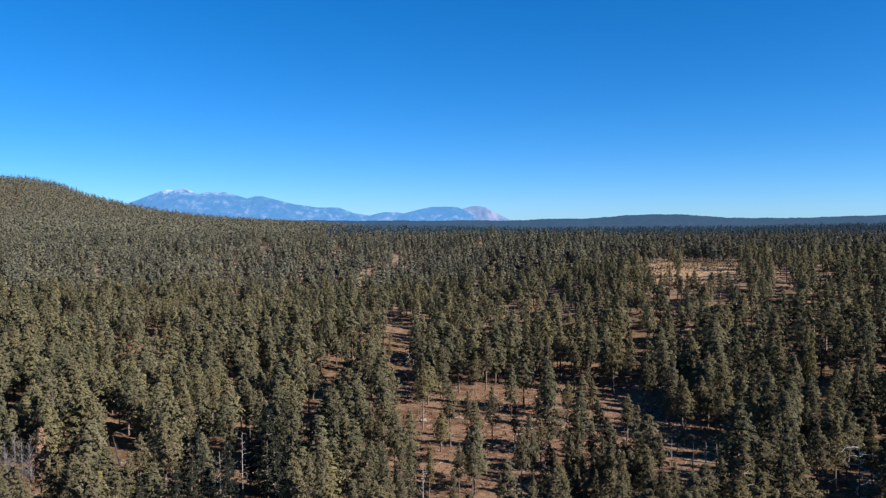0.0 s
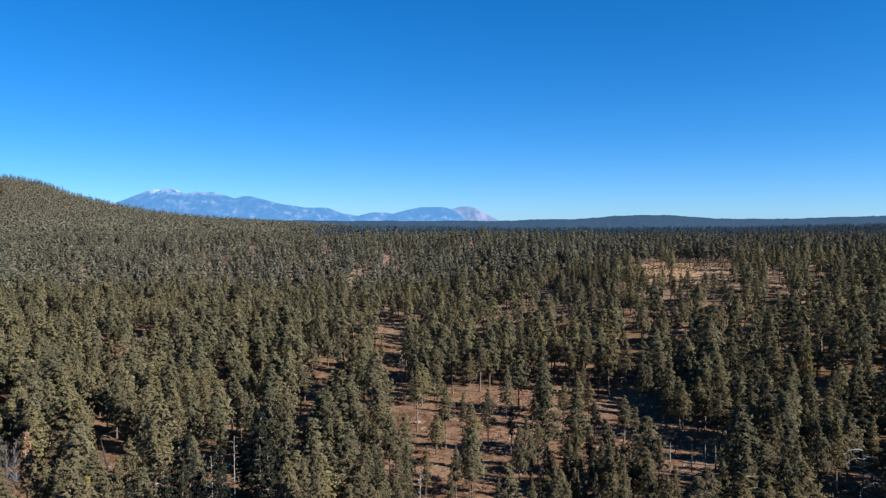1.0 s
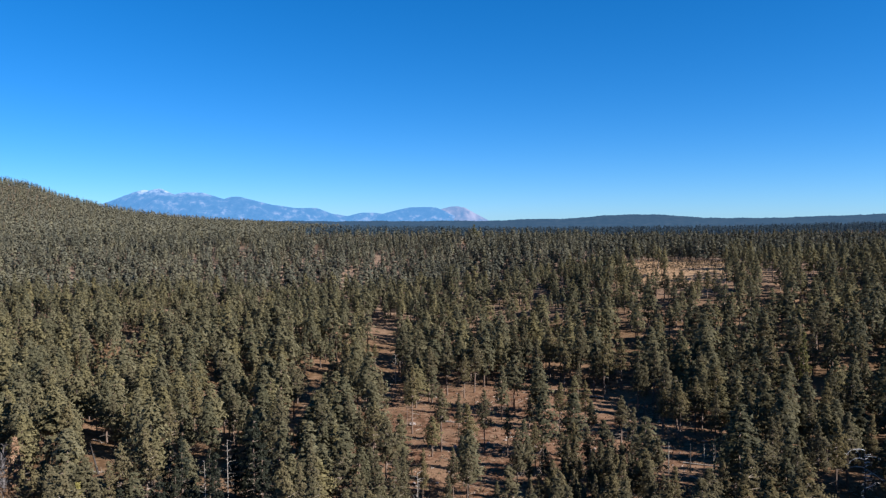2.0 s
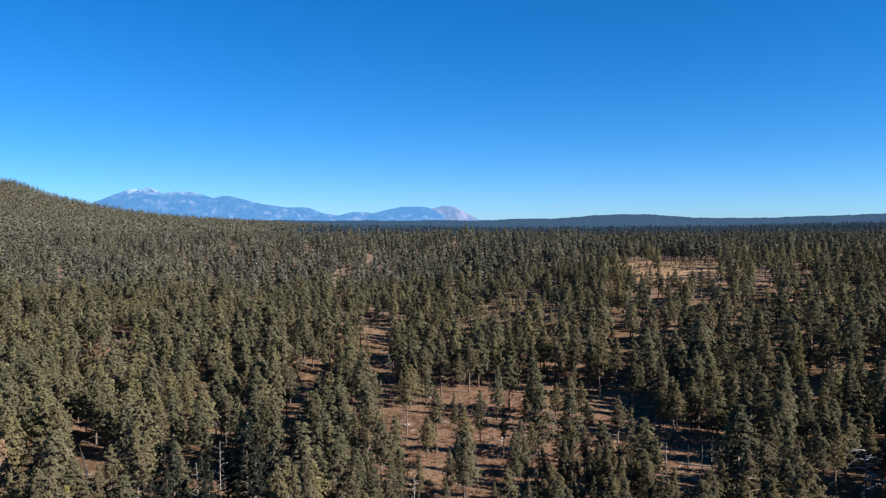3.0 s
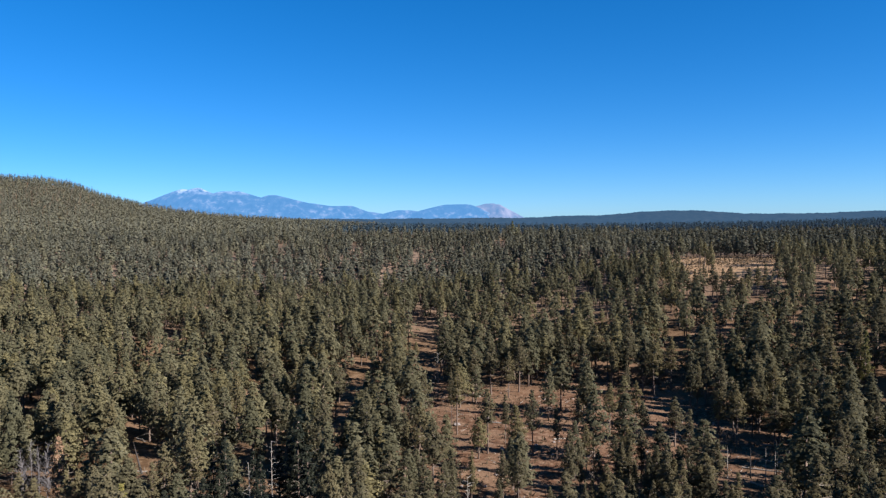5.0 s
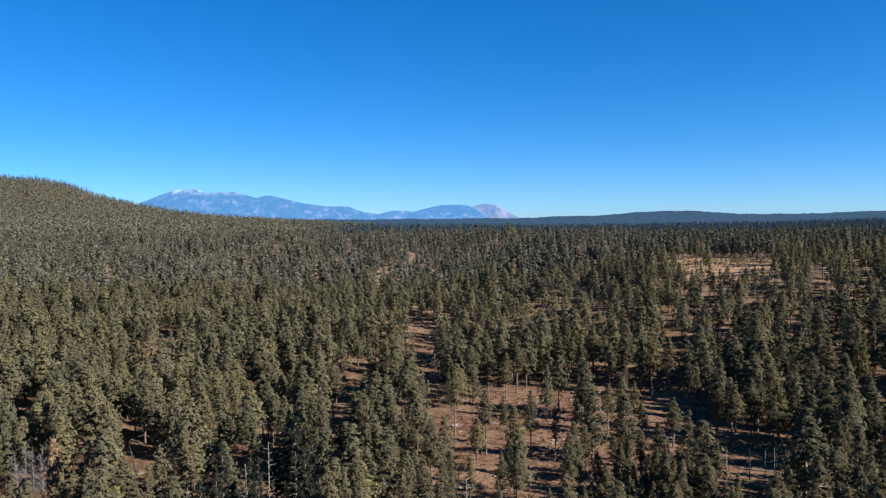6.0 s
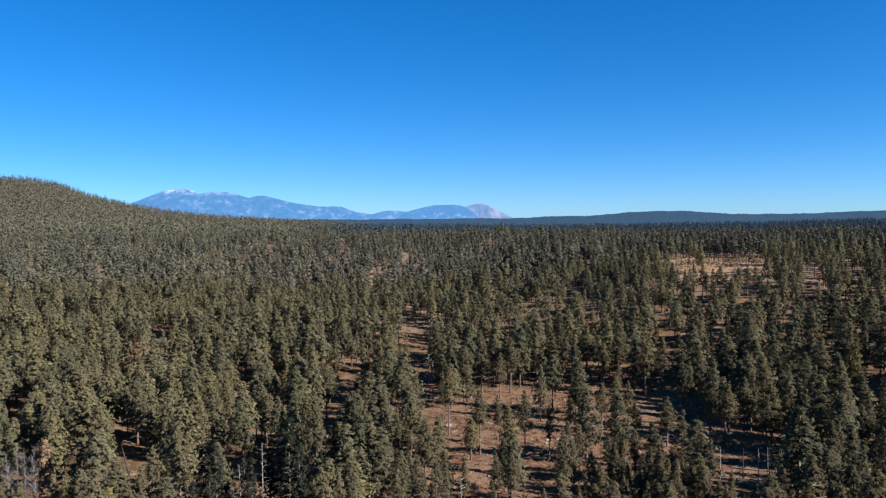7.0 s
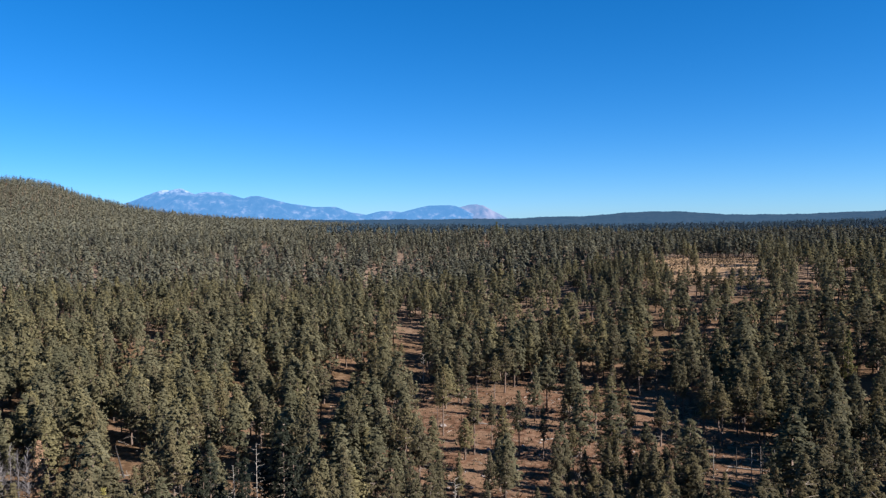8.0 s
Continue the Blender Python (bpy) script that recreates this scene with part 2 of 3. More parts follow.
SOUTH_EAST_PINES = [
    (114.6, 266.3, 17, 7.5), (77.3, 188.8, 17, 5.7), (77.4, 174.6, 15, 4.1), (65, 154.5, 15.1, 9.5), (72.5, 156.1, 15, 4.9),
    (57.2, 154.9, 11, 4.4), (46.6, 168.5, 14, 5.1), (72.7, 215, 16, 6), (79.7, 199, 16, 5),
    (47.6, 186.4, 15, 5.4), (42.7, 160.3, 13, 5), (44.7, 148.7, 11, 4), (81.2, 164.2, 16, 5.2), (74.9, 205.9, 13.1, 4.9),
]
WEST_PINES = [
    (-83.6, 150.1, 11.5, 5.5), (-86.9, 151.3, 12, 4.5), (-76.1, 151.9, 12.3, 4.9),
    (-76, 148, 13.5, 5), (-60, 153.5, 16, 5.6), (-58.1, 161.4, 17, 5.9), (-64.3, 193.9, 16, 5.6), (-64.9, 215.2, 19, 6.6),
    (-84.2, 209.6, 14, 4.9), (-90.9, 236.6, 17, 5.9), (-24.1, 228.2, 18, 6.3), (-15.6, 177, 15, 5.2),
    (-81, 146.1, 10, 5), (-67.4, 140.5, 13, 4.5), (-60.7, 149.7, 14, 4.9),
    (-104.5, 195.2, 17, 5.9), (-100.4, 198.6, 16, 5.6), (-88.1, 191.4, 16, 5.6), (-111.9, 231, 17, 5.9),
    (-104.5, 233.6, 17, 5.9), (-87.3, 254, 17, 5.9), (-69.1, 256.2, 17, 5.9),
]
FARTHER_PINES = [
    (-53, 236.3, 17, 5.9), (-41.7, 236.6, 17, 5.9), (-30.2, 202.8, 15, 5.2), (74.5, 171, 16, 5.6), (82, 225.3, 17, 5.9),
    (116.2, 245.7, 19, 6.6), (112.7, 209.1, 19, 6.6), (101.6, 200.5, 17, 5.9), (104.3, 215.6, 16, 5.6), (98.5, 174.7, 15, 5.2),
    (90.8, 170.9, 16, 5.6), (86.3, 192.5, 17, 5.9), (86.2, 166.8, 16, 5.6), (54.6, 146.5, 11, 3.8),
    (24.5, 147.3, 12, 4.2), (-6, 156.8, 13, 4.5), (36.8, 153.7, 14, 4.9), (123.9, 251.6, 18, 6.3), (130, 234, 18, 6.3),
    (-14.7, 215.9, 17, 5.9),
]
MEADOW_EDGE_PINES = [
    (99.4, 366.9, 12.0, 5.4), (101.4, 361.5, 12.6, 4.8), (105.9, 362.8, 13.4, 5.9), (107.5, 355.9, 14.7, 5.8), (111.8, 354.5, 12.8, 5.2),
    (113.5, 350.7, 14.4, 5.7), (114.9, 346.4, 12.3, 4.6), (120.7, 348.2, 13.3, 6.2), (125.0, 349.9, 12.9, 5.2), (128.6, 350.1, 13.4, 5.2),
    (107.4, 348.9, 12.9, 5.1), (115.3, 340.8, 11.6, 5.0),
]
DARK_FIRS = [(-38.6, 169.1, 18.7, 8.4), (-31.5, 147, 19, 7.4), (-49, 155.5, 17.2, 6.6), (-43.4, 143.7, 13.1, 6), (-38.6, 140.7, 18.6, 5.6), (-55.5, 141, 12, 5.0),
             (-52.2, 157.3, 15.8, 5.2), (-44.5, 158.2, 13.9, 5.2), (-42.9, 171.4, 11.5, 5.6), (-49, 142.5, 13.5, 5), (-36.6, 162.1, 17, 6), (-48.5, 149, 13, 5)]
# Treeless strips and glades: from x, y to x, y, half width.
NEAR_GLADES = [
    (-22, 372, -14, 237, 4.8), (-11, 259, -7, 170, 5.6), (1, 243, 2, 143, 4.6), (12, 258, 10, 194, 10.7), (22, 260, 13, 139, 7.1),
    (38, 263, 28, 191, 10.8), (58, 259, 44, 192, 9.1), (69, 235, 54, 181, 6.3), (74, 219, 51, 148, 3.8), (-83, 294, -63, 224, 1.8),
    (-64, 233, -56, 203, 1.8), (-43, 251, -33, 196, 2.6), (-43, 297, -34, 239, 3.8), (-36, 217, -33, 200, 3.0), (-132, 318, -116, 281, 3.6),
    (-95, 223, -72, 169, 1.8), (-134, 353, -121, 318, 4.8), (-139, 246, -121, 215, 2.1), (-112, 230, -100, 206, 1.9),
]
FAR_GLADES = [
    (56, 388, 51, 353, 4.5), (32, 371, 28, 325, 4.2), (84, 342, 68, 276, 1.5),
    (57, 343, 53, 315, 2.9), (135, 378, 115, 320, 3.4), (100, 334, 93, 311, 2.4), (177, 405, 142, 324, 3.3),
    (182, 371, 167, 340, 3.2), (130, 258, 116, 229, 3.9), (88, 176, 71, 141, 3.2), (-161, 676, -135, 571, 4.6), (-33, 590, -28, 501, 5.5),
    (-52, 517, -45, 449, 3.8), (-92, 649, -76, 539, 4), (29, 668, 24, 562, 4.5), (137, 326, 131, 310, 3.5),
]
SMALL_GLADES = [
    (-21, 320, -14.5, 225, 3.6),
    (-81, 191, -50, 178, 4.6), (-97, 174, -72, 163.5, 4.4),
    (69, 203, 60, 178, 6.5), (60, 178, 53, 158, 6.5), (72, 187, 84, 181, 3.5), (64, 182, 84, 173.5, 2.4),
    (102, 183, 76, 137, 3.2), (-55, 209, -40, 155, 1.7), (64, 198, 48, 147, 3.2), (-55, 189, -44, 152, 1.7), (88, 175, 70, 139, 3.2),
]
# Patches of sunlit ground among the trees.
SUNLIT = [
    (49, 359), (73, 342), (58, 317),
    (-38, 286), (-41, 247), (-34, 209), (-75, 268), (-62, 227), (-61, 275), (-38, 311), (-82, 404),
    (-92, 402), (81, 316), (75, 296), (122, 343), (102, 345), (141, 328), (130, 256), (-125, 304),
    (-132, 348), (-80, 190), (-77, 185), (57, 376), (32, 356), (2, 345), (-21, 361), (-20, 327), (-18, 298), (-17, 272),
]
# Far summits: x, height, half width of the top, slope to the west, slope to the east.
MASSIF = [(-1617, 231, 0, 0.36, 0.17), (-1526, 239, 4, 0.30, 0.48), (-1338, 216, 46, 0.28, 0.32), (-1100, 191, 14, 0.34, 0.26),
          (-905, 143, 10, 0.2, 0.16), (-706, 125, 62, 0.2, 0.39), (-560, 92, 10, 0.2, 0.40)]
CONES = [(-345, 97, 20, 0.24, 0.16), (-160, 110, 6, 0.25, 0.22), (-40, 127, 54, 0.25, 0.45), (20, 124, 14, 0.2, 0.40)]
BARE_CONE = [(154, 131, 16, 0.30, 0.50), (194, 125, 6, 0.3, 0.55)]
RIDGE_LEVEL, RIDGE_SWELLS = 48, [(1060, 29, 290, 330), (560, 6, 120, 160), (2700, 30, 800, 900), (-1500, 18, 700, 600)]


def smooth(e):
    e = np.clip(e, 0.0, 1.0)
    return e * e * (3 - 2 * e)


def ground_z(x, y):
    """Height of the forest floor: a flat draw, a long rise to a crest, a wooded hill beyond it on the left."""
    x, y = np.asarray(x, float), np.asarray(y, float)
    east = np.clip(x, 0.0, 150.0)
    start, slope, top = 283 - 0.62 * east, 0.105 + 0.00048 * east, 38.3 - 0.025 * east
    rise = slope * 14 * np.logaddexp(0.0, (y - start) / 14)
    rise = top - 5 * np.logaddexp(0.0, (top - rise) / 5) + 5 * np.logaddexp(0.0, -top / 5)
    rise = np.where(y < 60, 0.0, np.maximum(rise, 0.0))
    u = x / np.maximum(y, 500.0) * 1700
    hill = np.interp(u, [-1500, -1250, -995, -932, -870, -833, -796, -746, -709, -622, -559, -497, -435, -355, -230, 100, 330, 650, 840, 1100],
                     [158, 160, 148, 143, 132, 117, 103, 90, 81, 65, 58, 51, 47, 41, 31, 27, 26, 28, 32, 38])
    s = np.clip((y - 660) / 1040, 0.0, 1.0)
    z = rise + (hill - rise) * smooth(s * 0.5) * 2 * np.where(s < 1, 1, 1)
    z = z - 14 * np.exp(-(((y - 930) / 130) ** 2)) * np.clip((u + 420) / 200, 0, 1)
    z = np.where(y > 1750, z - (y - 1750) * 0.1, z)
    z = np.where(y > 660, np.maximum(z, -60), z)
    return z + 0.7 * np.sin(x / 23.0 + 1.3) * np.sin(y / 31.0) + 0.3 * np.sin(x / 9.0 + y / 11.0)


def mesh_object(name, verts, faces, mats, index=None, smooth_shading=False, normals=None):
    """A mesh object from arrays of corners and triangles (or quads), with soft normals if given."""
    me = bpy.data.meshes.new(name)
    verts, faces = np.asarray(verts, np.float32), np.asarray(faces, np.int32)
    count, k = faces.shape
    me.vertices.add(len(verts))
    me.vertices.foreach_set("co", verts.ravel())
    me.loops.add(count * k)
    me.loops.foreach_set("vertex_index", faces.ravel())
    me.polygons.add(count)
    me.polygons.foreach_set("loop_start", np.arange(0, count * k, k, dtype=np.int32))
    for m in mats:
        me.materials.append(m)
    if index is not None:
        me.polygons.foreach_set("material_index", np.asarray(index, np.int32))
    me.polygons.foreach_set("use_smooth", np.full(count, smooth_shading))
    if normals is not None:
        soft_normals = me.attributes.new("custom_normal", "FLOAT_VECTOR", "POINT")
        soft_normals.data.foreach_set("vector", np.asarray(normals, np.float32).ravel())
    me.update(calc_edges=True)
    return new(name, me)


# ---- the land ----
def build_ground():
    rings, spokes = np.r_[0.001, 6, np.geomspace(12, 4900, 140)], 240
    turn = np.linspace(0, 2 * np.pi, spokes, endpoint=False)
    r, a = np.meshgrid(rings, turn, indexing="ij")
    x, y = r * np.sin(a), r * np.cos(a)
    z = ground_z(x, y)
    z = np.where(r > 2600, z - (r - 2600) * 0.03, z)
    verts = np.stack([x, y, z], -1).reshape(-1, 3)
    i, j = np.meshgrid(np.arange(len(rings) - 1), np.arange(spokes), indexing="ij")
    k = (j + 1) % spokes
    quads = np.stack([i * spokes + j, (i + 1) * spokes + j, (i + 1) * spokes + k, i * spokes + k], -1).reshape(-1, 4)[:, ::-1]
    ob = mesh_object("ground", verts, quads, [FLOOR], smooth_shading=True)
    return tagged(ob, "reddish brown forest floor of needles and dry grass", "ground", kind="structure")


build_ground()


def ridged(x, y, seed, octaves=5):
    """Gullies and spurs: folded waves of falling size."""
    rng, out, size = np.random.RandomState(seed), 0.0, 1.0
    for _ in range(octaves):
        a, p, q = rng.uniform(0, np.pi), rng.uniform(0, 6.3), rng.uniform(0, 6.3)
        u, v = x * np.cos(a) + y * np.sin(a), -x * np.sin(a) + y * np.cos(a)
        out = out + size * (1 - 2 * np.abs(np.sin(u + p + 1.2 * np.sin(0.7 * v + q))))
        x, y, size = x * 1.9, y * 1.9, size * 0.55
    return out


def build_mountains(name, label, peaks, seed, mat, back=4400):
    """A far massif: summits with a flat width and slopes of their own to the west and east, cut by gullies."""
    x0, x1 = min(p[0] - p[2] - (p[1] - 20) / p[3] for p in peaks), max(p[0] + p[2] + (p[1] - 20) / p[4] for p in peaks)
    gx, gy = np.meshgrid(np.arange(x0, x1, 6.0), np.arange(back - 400, back + 100, 10.0))
    h = np.full(gx.shape, 20.0)
    for px, top, flat, west, east in peaks:
        side = np.where(gx < px, west, east)
        d = np.hypot(np.maximum(np.abs(gx - px) - flat, 0) * side, (gy - back) * 0.6)
        h = np.maximum(h, top + 4 - np.hypot(d, 4))
    rough = ridged(gx / 52 + (gy - back) / 260, gy / 130, seed)
    depth = np.clip((h - 20) / 60, 0, 1)
    h = h + rough * 9 * depth * np.clip(np.abs(gy - back) / 70, 0.07, 1)
    nx = gx.shape[1]
    i, j = np.meshgrid(np.arange(gx.shape[0] - 1), np.arange(nx - 1), indexing="ij")
    quads = np.stack([i * nx + j, i * nx + j + 1, (i + 1) * nx + j + 1, (i + 1) * nx + j], -1).reshape(-1, 4)
    ob = mesh_object(name, np.stack([gx, gy, h], -1).reshape(-1, 3), quads, [mat], smooth_shading=True)
    return tagged(ob, label, "mountain", kind="structure")


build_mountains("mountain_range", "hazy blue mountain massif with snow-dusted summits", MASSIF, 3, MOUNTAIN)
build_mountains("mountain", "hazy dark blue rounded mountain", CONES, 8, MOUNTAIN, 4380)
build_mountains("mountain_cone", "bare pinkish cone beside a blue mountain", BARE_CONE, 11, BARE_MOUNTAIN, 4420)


def build_far_ridge():
    """The wooded skyline below the mountains: a long low ridge, its top ragged with trees."""
    rng = np.random.RandomState(5)
    x = np.arange(-2600, 3300, 5.0)
    top = RIDGE_LEVEL + sum(h * np.exp(-(((x - c) / np.where(x < c, w, e)) ** 2)) for c, h, w, e in RIDGE_SWELLS)
    ragged = np.abs(rng.normal(0, 1.5, len(x))) + 1.2 * np.sin(x / 61) + 0.8 * np.sin(x / 23)
    rows = []
    for k, (y, share) in enumerate(((3300, -0.7), (3420, 0.2), (3600, 0.55), (3780, 0.8), (3900, 0.95), (3950, 1.0), (4050, 0.6))):
        z = -60 + (top + 60) * share + (ragged * 1.0 if share == 1.0 else 3 * np.sin(x / 170 + k))
        rows.append(np.stack([x, np.full(len(x), y), z], -1))
    verts, nx = np.concatenate(rows), len(x)
    i, j = np.meshgrid(np.arange(len(rows) - 1), np.arange(nx - 1), indexing="ij")
    quads = np.stack([i * nx + j, i * nx + j + 1, (i + 1) * nx + j + 1, (i + 1) * nx + j], -1).reshape(-1, 4)
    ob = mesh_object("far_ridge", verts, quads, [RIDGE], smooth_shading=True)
    return tagged(ob, "long dark wooded ridge on the skyline in painted blue haze", "ridge", kind="structure")


build_far_ridge()


# ---- the pines ----
def tufts(rng, centres, outward, size, count, slim=0.34):
    """Bunches of needles: at each centre a few pointed blades that spread outwards and up."""
    m = len(centres)
    c = np.repeat(centres, count, 0)
    way = np.repeat(outward, count, 0) * 0.95 + rng.normal(0, 0.6, (m * count, 3)) + (0, 0, 0.22)
    way /= np.linalg.norm(way, axis=1, keepdims=True)
    face = np.repeat(outward, count, 0) * 0.5 + (0, 0, 0.7) + np.repeat(rng.normal(0, 0.35, (m, 3)), count, 0) + rng.normal(0, 0.25, way.shape)
    side = np.cross(way, face)
    side /= np.linalg.norm(side, axis=1, keepdims=True) + 1e-9
    long = np.repeat(size, count)[:, None] * rng.uniform(0.7, 1.3, (m * count, 1))
    back = c - way * long * 0.25 + rng.normal(0, 0.22, way.shape) * long
    verts = np.stack([back - side * long * slim * 0.5, back + side * long * slim * 0.5, back + way * long * 1.25], 1).reshape(-1, 3)
    return verts, np.arange(len(verts)).reshape(-1, 3)


def rods(rng, starts, ends, thick, thin, sides=3, bend=0.0):
    """Tapered round rods, one for each start and end."""
    verts, faces, at = [], [], 0
    turn = np.linspace(0, 2 * np.pi, sides, endpoint=False)
    for s, e, a, b in zip(starts, ends, thick, thin):
        s, e = np.asarray(s, float), np.asarray(e, float)
        steps = 3 if bend else 1
        axis = (e - s) / (np.linalg.norm(e - s) + 1e-9)
        u = np.cross(axis, (0.3, 0.9, 0.1))
        u /= np.linalg.norm(u)
        v = np.cross(axis, u)
        sway = rng.normal(0, bend, 3)
        for k in range(steps + 1):
            f = k / steps
            mid = s + (e - s) * f + sway * math.sin(math.pi * f)
            wide = a + (b - a) * f
            verts.append(mid + wide * (np.cos(turn)[:, None] * u + np.sin(turn)[:, None] * v))
        for k in range(steps):
            for q in range(sides):
                p = (q + 1) % sides
                lo, hi = at + k * sides, at + (k + 1) * sides
                faces += [(lo + q, lo + p, hi + p), (lo + q, hi + p, hi + q)]
        at += sides * (steps + 1)
    return np.concatenate(verts), np.array(faces)


def crown_radius(t, full, blunt):
    """How far branches reach at the share t of the crown's height: widest low down, a more or less blunt tip."""
    return full * np.minimum(1, 0.6 + 1.8 * t) * (1 - t ** blunt) ** 0.95 + 0.06


def pine_shape(seed, boughs, lumps, tris, size, low=0.34, full=2.5, blunt=1.3, height=16.0, sides=7, even=0.0, ragged=0.0, upright=0.0):
    """Trunk, limbs and needles of one pine 16 m high, as arrays: uneven boughs that carry loose, rounded clumps of many small tufts."""
    rng = np.random.RandomState(seed)
    lean = rng.normal(0, 0.25, 2)
    foot = height * low
    level = (np.arange(boughs) + rng.uniform(0, 1, boughs)) / boughs
    level = np.clip(level + 0.025 * np.sin(level * 40 + rng.uniform(0, 6.3)), 0, 0.985)
    if ragged:
        tiers = 13 + seed % 4
        level = np.clip(0.5 * level + 0.5 * (np.floor(level * tiers) + 0.5) / tiers, 0, 0.985)
    z = foot + (height - foot) * level
    a = np.arange(boughs) * 2.4 + rng.normal(0, 0.5, boughs)
    p, q = rng.uniform(0, 6.3, 2)
    lobes = 1 + 0.13 * np.cos(a - p + 3 * level) + 0.10 * np.cos(2 * a - q - 6 * level)
    reach = crown_radius(level, full, blunt) * rng.uniform(0.72 - ragged, 1.12 + 0.5 * ragged, boughs) * (1 + (lobes - 1) * (1 + 2 * ragged))
    out = np.stack([np.cos(a), np.sin(a), 0 * z], -1)
    axis = np.stack([lean[0] * z / height, lean[1] * z / height, z], -1)
    tip = axis + out * reach[:, None] + np.stack([0 * z, 0 * z, reach * rng.uniform(-0.22, 0.30, boughs)], -1)
    centres, sizes = [np.array([[lean[0], lean[1], height * 0.975]])], [np.array([0.3])]
    for k in range(lumps):
        f = 0.97 - 0.62 * (k + rng.uniform(0, 0.8, boughs)) / lumps
        fan = np.stack([-out[:, 1], out[:, 0], 0 * z], -1) * (rng.uniform(-0.36, 0.36, boughs) * reach)[:, None]
        centres.append(axis + (tip - axis) * f[:, None] + fan + rng.normal(0, 0.15, (boughs, 3)))
        sizes.append(rng.uniform(0.32, 0.58, boughs) * (0.36 + 0.64 * np.minimum(1, reach / (0.7 * full))))
    c, w = np.concatenate(centres), np.concatenate(sizes)
    centre, wide = np.repeat(c, tris, 0), np.repeat(w, tris)[:, None]
    off = rng.normal(0, 0.52, centre.shape) * (1.12, 1.12, 0.72 + upright)
    at = centre + off * wide
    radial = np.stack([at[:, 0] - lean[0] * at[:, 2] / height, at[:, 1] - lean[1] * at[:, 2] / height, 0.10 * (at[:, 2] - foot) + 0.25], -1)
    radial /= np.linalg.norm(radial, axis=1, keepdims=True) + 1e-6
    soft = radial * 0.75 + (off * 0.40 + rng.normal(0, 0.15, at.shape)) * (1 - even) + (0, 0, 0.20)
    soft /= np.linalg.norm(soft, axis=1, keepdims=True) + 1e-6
    face = soft + rng.normal(0, 0.34, at.shape)
    face /= np.linalg.norm(face, axis=1, keepdims=True) + 1e-6
    way = radial * 0.3 + rng.normal(0, 0.55, at.shape) + (0, 0, 0.75 + 2 * upright)
    way -= face * (way * face).sum(1, keepdims=True)
    way /= np.linalg.norm(way, axis=1, keepdims=True) + 1e-6
    side = np.cross(way, face)
    long = size * rng.uniform(0.65, 1.35, (len(at), 1)) * (0.55 + 0.75 * wide)
    corners = np.stack([at - way * long * 0.45 - side * long * (0.30 - 0.10 * upright), at - way * long * 0.45 + side * long * (0.30 - 0.10 * upright), at + way * long * 0.65], 1)
    flip = (np.cross(corners[:, 1] - corners[:, 0], corners[:, 2] - corners[:, 0]) * soft).sum(1) < 0
    corners[flip] = corners[flip][:, ::-1]
    v = corners.reshape(-1, 3)
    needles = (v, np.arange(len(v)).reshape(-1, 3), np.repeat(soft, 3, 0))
    trunk = rods(rng, [(0, 0, -0.6)], [(lean[0], lean[1], height * 0.97)], [0.25], [0.03], sides, 0.12 if sides > 4 else 0.0)
    limbs = None
    if sides == 4:
        zs, sa = rng.uniform(height * 0.10, foot + 0.12 * height, 12), rng.uniform(0, 6.3, 12)
        s = np.stack([0 * zs, 0 * zs, zs], -1)
        limbs = rods(rng, s, s + np.stack([np.cos(sa), np.sin(sa), rng.normal(-0.1, 0.25, 12)], -1) * rng.uniform(1.0, 2.6, 12)[:, None], np.full(12, 0.07), np.full(12, 0.02))
    if sides > 4:
        limbs = rods(rng, axis - out * 0.05, axis + (tip - axis) * 0.9, 0.05 + 0.012 * reach, np.full(boughs, 0.012))
        stubs = rng.randint(12, 20)
        zs, sa = rng.uniform(height * 0.12, foot, stubs), rng.uniform(0, 6.3, stubs)
        s = np.stack([lean[0] * zs / height, lean[1] * zs / height, zs], -1)
        e = s + np.stack([np.cos(sa), np.sin(sa), rng.normal(-0.1, 0.2, stubs)], -1) * rng.uniform(0.7, 2.3, stubs)[:, None]
        dead = rods(rng, s, e, np.full(stubs, 0.05), np.full(stubs, 0.012))
        limbs = (np.concatenate([limbs[0], dead[0]]), np.concatenate([limbs[1], dead[1] + len(limbs[0])]))
    return needles, trunk, limbs


def pine_thing(seed, label, needles_material, low, full, blunt=1.3):
    """One pine as a thing with its parts, at the origin."""
    needles, trunk, limbs = pine_shape(seed, 70, 3, 10, 0.53, low, full, blunt, ragged=0.30)
    tree = new("pine_tree")
    for name, (v, f, *soft), mat in (("trunk", trunk, BARK), ("branchwork", limbs, DRY_TWIGS), ("crown", needles, needles_material)):
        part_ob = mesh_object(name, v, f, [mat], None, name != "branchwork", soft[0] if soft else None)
        part_ob.parent = tree
        if name == "branchwork":
            tagged(part_ob, kind="stuff")
    return tagged(tree, label, "tree", "pines of the near stands")


